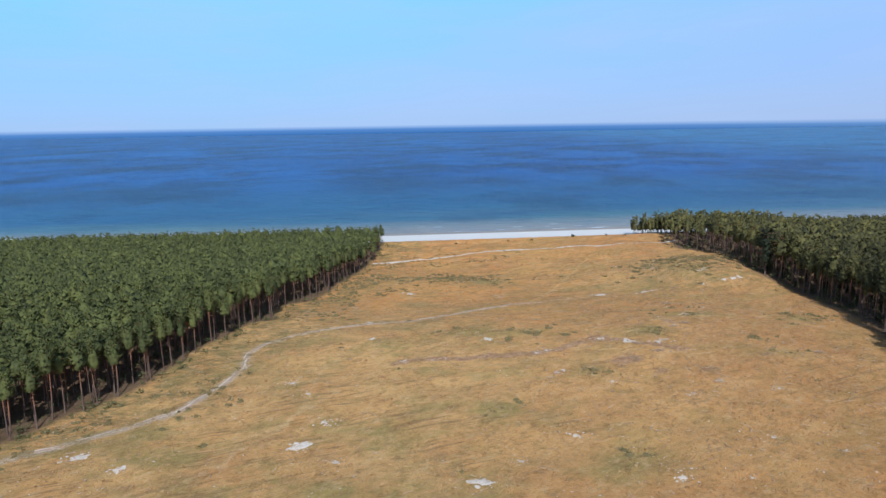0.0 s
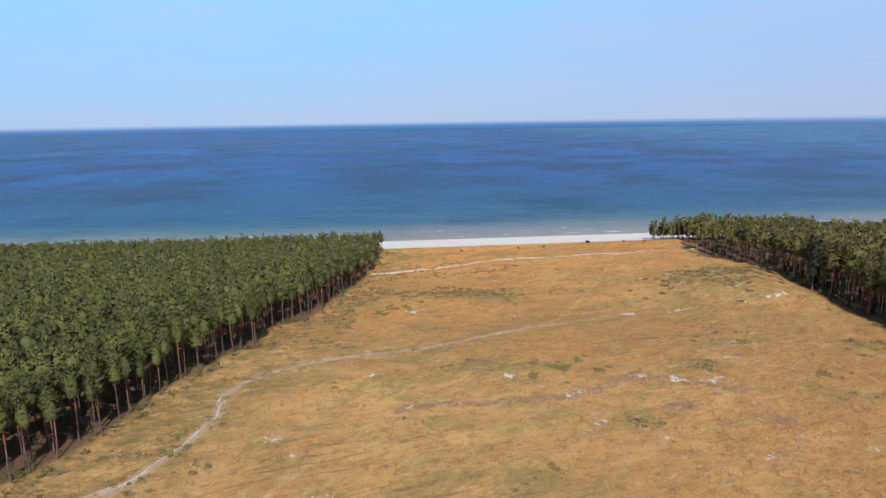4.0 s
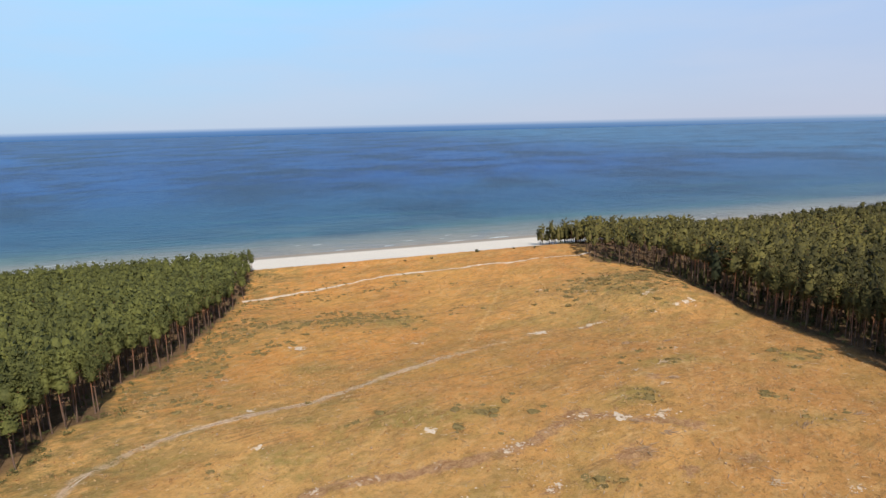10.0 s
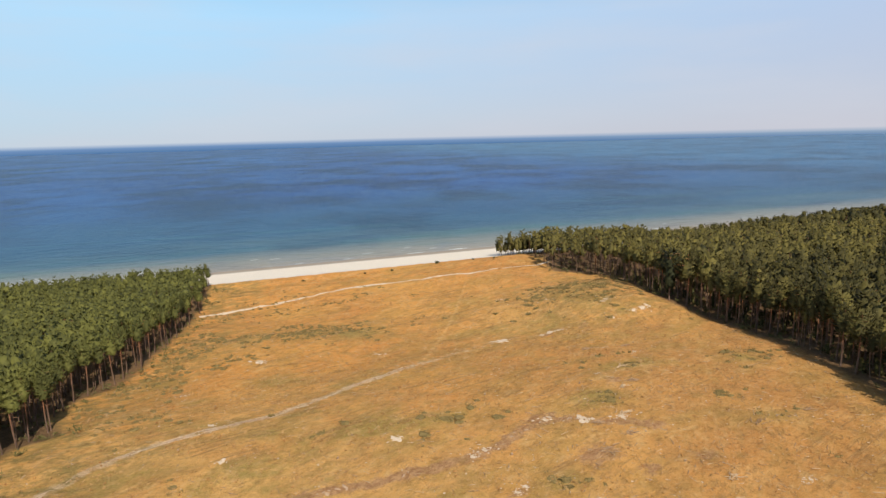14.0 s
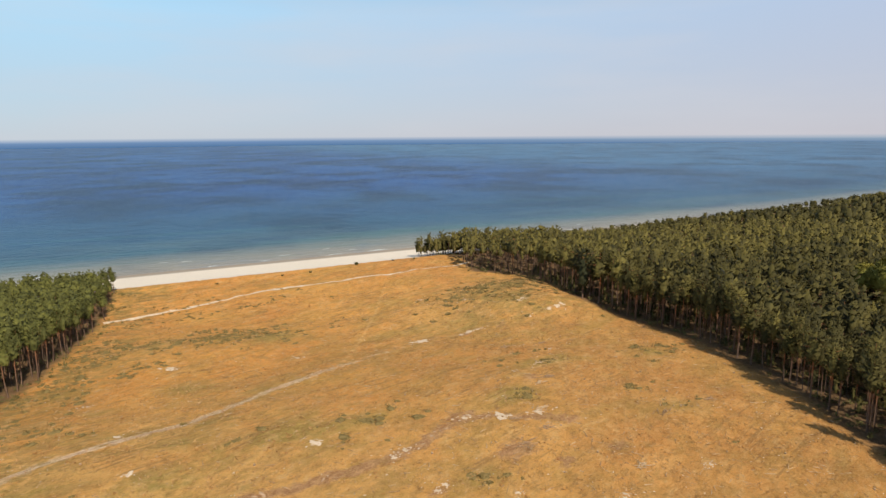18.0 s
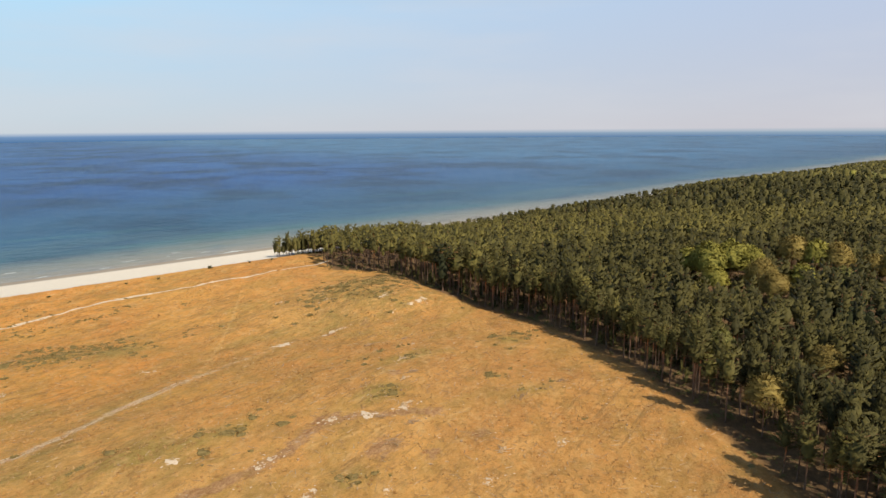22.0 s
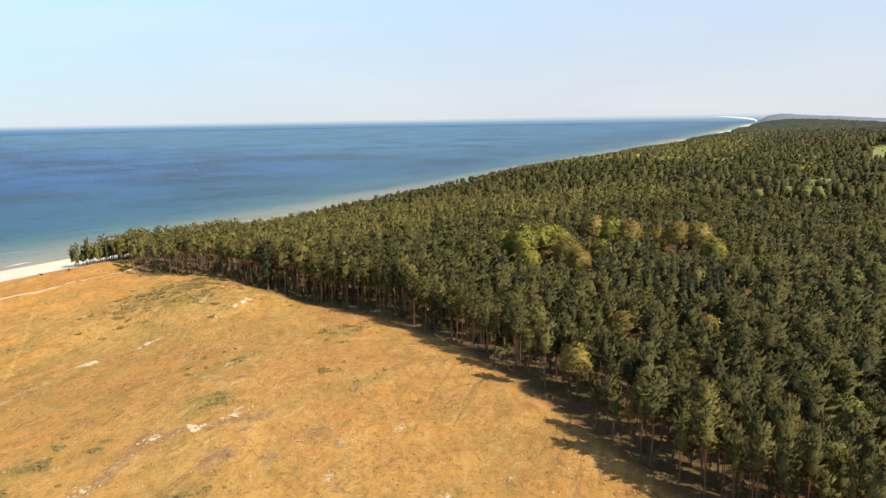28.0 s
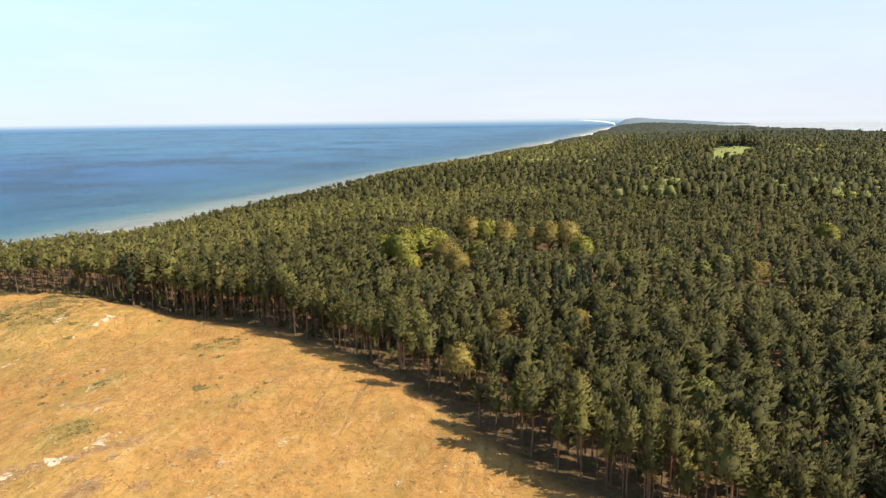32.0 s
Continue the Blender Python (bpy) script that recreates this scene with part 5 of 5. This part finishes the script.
def build_corner_pines():
    """A thin row of low pines on the dune where the eastern wood meets the beach."""
    rng = random.Random(9)
    kinds = make_pine_kinds("dune_pine", 4, 15.0, 0.42, 3.6, M_PINE_COAST, 440, ROUND)
    for k in range(56):
        x = 138 + k * 0.78 + rng.uniform(-0.8, 0.8)
        y = float(coast(x)) - 51 - rng.uniform(0, 9)
        h = rng.uniform(0.42, 0.54) * min(1.0, 0.7 + 0.03 * k) + 0.12 * k / 56
        m = pose(x, y, float(ground(x, y)), 0, 0, rng.uniform(0, 360)) @ Matrix.Diagonal((h * 1.05, h * 1.05, h, 1))
        pine_tree(kinds[k % 4], m, "low wind-bent pine on the dune above the beach", "pines on the dune corner")


build_shade_filler()
build_corner_pines()


def build_undergrowth():
    rng = np.random.default_rng(53)
    x, y = rng.uniform(-110, 200, 9000), rng.uniform(-150, 195, 9000)
    dl, dr = -across(LEFT_EDGE, x, y), across(RIGHT_EDGE, x, y)
    ok = ((dl > -2.5) & (dl < 14)) | ((dr > -1) & (dr < 22))
    x, y = x[ok][:1100], y[ok][:1100]
    shapes = [tuft_cloud(np.random.default_rng(95 + k), np.random.default_rng(k).normal(size=(5, 3)) * (0.5, 0.5, 0.25) + (0, 0, 0.5), 6, 0.8, 0.22, 0.8) for k in range(4)]
    rows = np.stack([x, y, ground(x, y), rng.uniform(0, 6.28, len(x)), rng.uniform(0.4, 1.3, len(x)), rng.uniform(0.3, 1.2, len(x))], -1)
    pick = np.arange(len(rows)) % 4
    tagged(new("undergrowth", mesh_np("undergrowth", *merged([tiled(shapes[k], rows[pick == k]) for k in range(4)]), M_UNDER)), "low olive seedlings and grass under the pines", "shrubs", kind="stuff")


M_UNDER = mat_plain("undergrowth", (0.10, 0.09, 0.03), (0.20, 0.18, 0.07), 1.0)
build_undergrowth()


# ---- far glades ----
def build_glades():
    rng = np.random.default_rng(61)
    rows = {"lime": [], "twig": []}
    for gx, gy, rx, ry, n in ((652, 100, 26, 12, 26), (667, 52, 26, 12, 26), (744, 4, 30, 12, 24), (649, -18, 22, 14, 22), (893, -158, 40, 20, 30), (900, -190, 30, 20, 24), (1029, -149, 40, 16, 24), (430, -60, 20, 14, 12), (470, -150, 24, 18, 14)):
        for k in range(n):
            x, y = gx + rng.normal() * rx, gy + rng.normal() * ry
            rows["lime" if rng.uniform() < 0.25 else "twig"].append((x, y, float(ground(x, y)) + 5.0, rng.uniform(0, 6.28), rng.uniform(0.8, 1.3), rng.uniform(0.9, 1.15)))
    shapes = [merged([lump(np.random.default_rng(k), np.array([0, 0, 10.5]), 3.2, 1.1), tuft_cloud(np.random.default_rng(k), np.random.default_rng(k).normal(size=(5, 3)) * 1.6 + (0, 0, 11), 5, 2.0, 1.2)]) for k in range(3)]
    forest_stuff("far_young_leaf_trees", np.array(rows["lime"]), shapes, M_LIME, "yellow-green broadleaf trees far off in the forest")
    forest_stuff("far_budding_trees", np.array(rows["twig"]), shapes, M_OLIVE, "tan budding broadleaf trees far off in the forest")
    xs, ys = np.arange(870, 1230, 6.0), np.arange(-125, 6, 4.0)
    x, y = np.meshgrid(xs, ys)
    inside = (((x - 930) / 215) ** 2 + ((y + 66) / 30) ** 2 < 1.2 + 0.8 * value_noise(x / 45, y / 13, 5)) & (x > 905 + 25 * value_noise(x / 9, y / 9, 4))
    v = np.stack([x, y, ground(x, y) + 1.8], -1).reshape(-1, 3)
    nx = len(xs)
    i = (np.arange(len(ys) - 1)[:, None] * nx + np.arange(nx - 1)[None]).ravel()
    ok = inside.ravel()[i] & inside.ravel()[i + 1] & inside.ravel()[i + nx] & inside.ravel()[i + nx + 1]
    tagged(new("meadow", mesh_np("meadow", v, np.stack([i, i + 1, i + 1 + nx, i + nx], -1)[ok], M_MEADOW, True)), "bright green meadow in a far forest clearing", "meadow", kind="structure")


build_glades()


# ---- shore ----
def build_surf():
    rng = np.random.default_rng(71)
    pieces = []
    for _ in range(70):
        x = rng.uniform(-330, 480)
        off = rng.choice([2, 13, 24]) + rng.normal() * 2.5
        ln, w = rng.uniform(0.8, 3.6) * (1 if off > 8 else 1.8), rng.uniform(0.12, 0.35)
        n = 7
        t = np.linspace(-1, 1, n)
        px = x + t * ln
        py = coast(px) + off + 0.6 * np.sin(t * 2 + rng.uniform(0, 6)) + rng.normal(size=n) * 0.2
        half = w * np.sqrt(np.clip(1 - t * t, 0.02, 1)) * rng.uniform(0.6, 1.2, n)
        v = np.concatenate([np.stack([px, py - half, np.full(n, SEA_Z + 0.08)], -1), np.stack([px, py, np.full(n, SEA_Z + 0.25)], -1), np.stack([px, py + half, np.full(n, SEA_Z + 0.06)], -1)])
        i = np.arange(n - 1)
        pieces.append((v, np.concatenate([np.stack([i, i + 1, i + 1 + n, i + n], -1), np.stack([i + n, i + n + 1, i + 1 + 2 * n, i + 2 * n], -1)])))
    tagged(new("surf", mesh_np("surf", *merged(pieces), M_FOAM, True)), "white foam of small waves breaking near the beach", "surf", kind="stuff")


def dune_bush(x, y, r, seed):
    rng = np.random.default_rng(seed)
    bush = new("dune_bush", mesh_np("dune_bush", *merged([lump(rng, np.array([0, 0, r * 0.4]), r * 0.7, 0.7), tuft_cloud(rng, rng.normal(size=(12, 3)) * (r * 0.5, r * 0.5, r * 0.2) + (0, 0, r * 0.5), 6, r * 0.6, 0.2, 0.6)]), M_BUSH))
    bush.location = (x, y, float(ground(x, y)))
    return tagged(bush, "dark low bush on the dune crest", "bush", "bushes on the dune")


def build_tussocks():
    """Heathery tussocks on the hummocky rises of the clearing."""
    rng = np.random.default_rng(83)
    shapes = [merged([lump(np.random.default_rng(1500 + k), np.array([0, 0, 0.05]), 0.85, 0.42), tuft_cloud(np.random.default_rng(1510 + k), np.random.default_rng(1520 + k).normal(size=(9, 3)) * (0.6, 0.6, 0.06) + (0, 0, 0.28), 4, 0.5, 0.16, 0.8)]) for k in range(5)]
    rows = []
    for cx, cy, rx, ry, n in ((127, 97, 13, 12, 110), (112, 110, 9, 8, 35), (24, 98, 20, 8, 55), (-22, 60, 6, 14, 30), (46, 5, 8, 5, 16), (132, 14, 6, 5, 16)):
        x, y = cx + rng.normal(size=n) * rx, cy + rng.normal(size=n) * ry
        big = rng.uniform(0.4, 1.35, n) ** 1.3
        rows.append(np.stack([x, y, ground(x, y), rng.uniform(0, 6.28, n), big * rng.uniform(0.8, 1.6, n), big * 0.75], -1))
    rows = np.concatenate(rows)
    rows = rows[in_clearing(rows[:, 0], rows[:, 1])]
    pick = np.arange(len(rows)) % 5
    tagged(new("heather_tussocks", mesh_np("heather_tussocks", *merged([tiled(shapes[k], rows[pick == k]) for k in range(5)]), M_HEATH)), "low olive-brown heather tussocks on the hummocks", "tussocks", kind="stuff")


build_surf()
build_tussocks()
for k, (x, y, r) in enumerate(((99, 196, 1.4), (74, 191, 0.8), (60, 189, 0.7), (118, 194, 0.8), (30, 186, 0.7), (128, 190, 0.9))):
    dune_bush(x, y, r, 1400 + k)
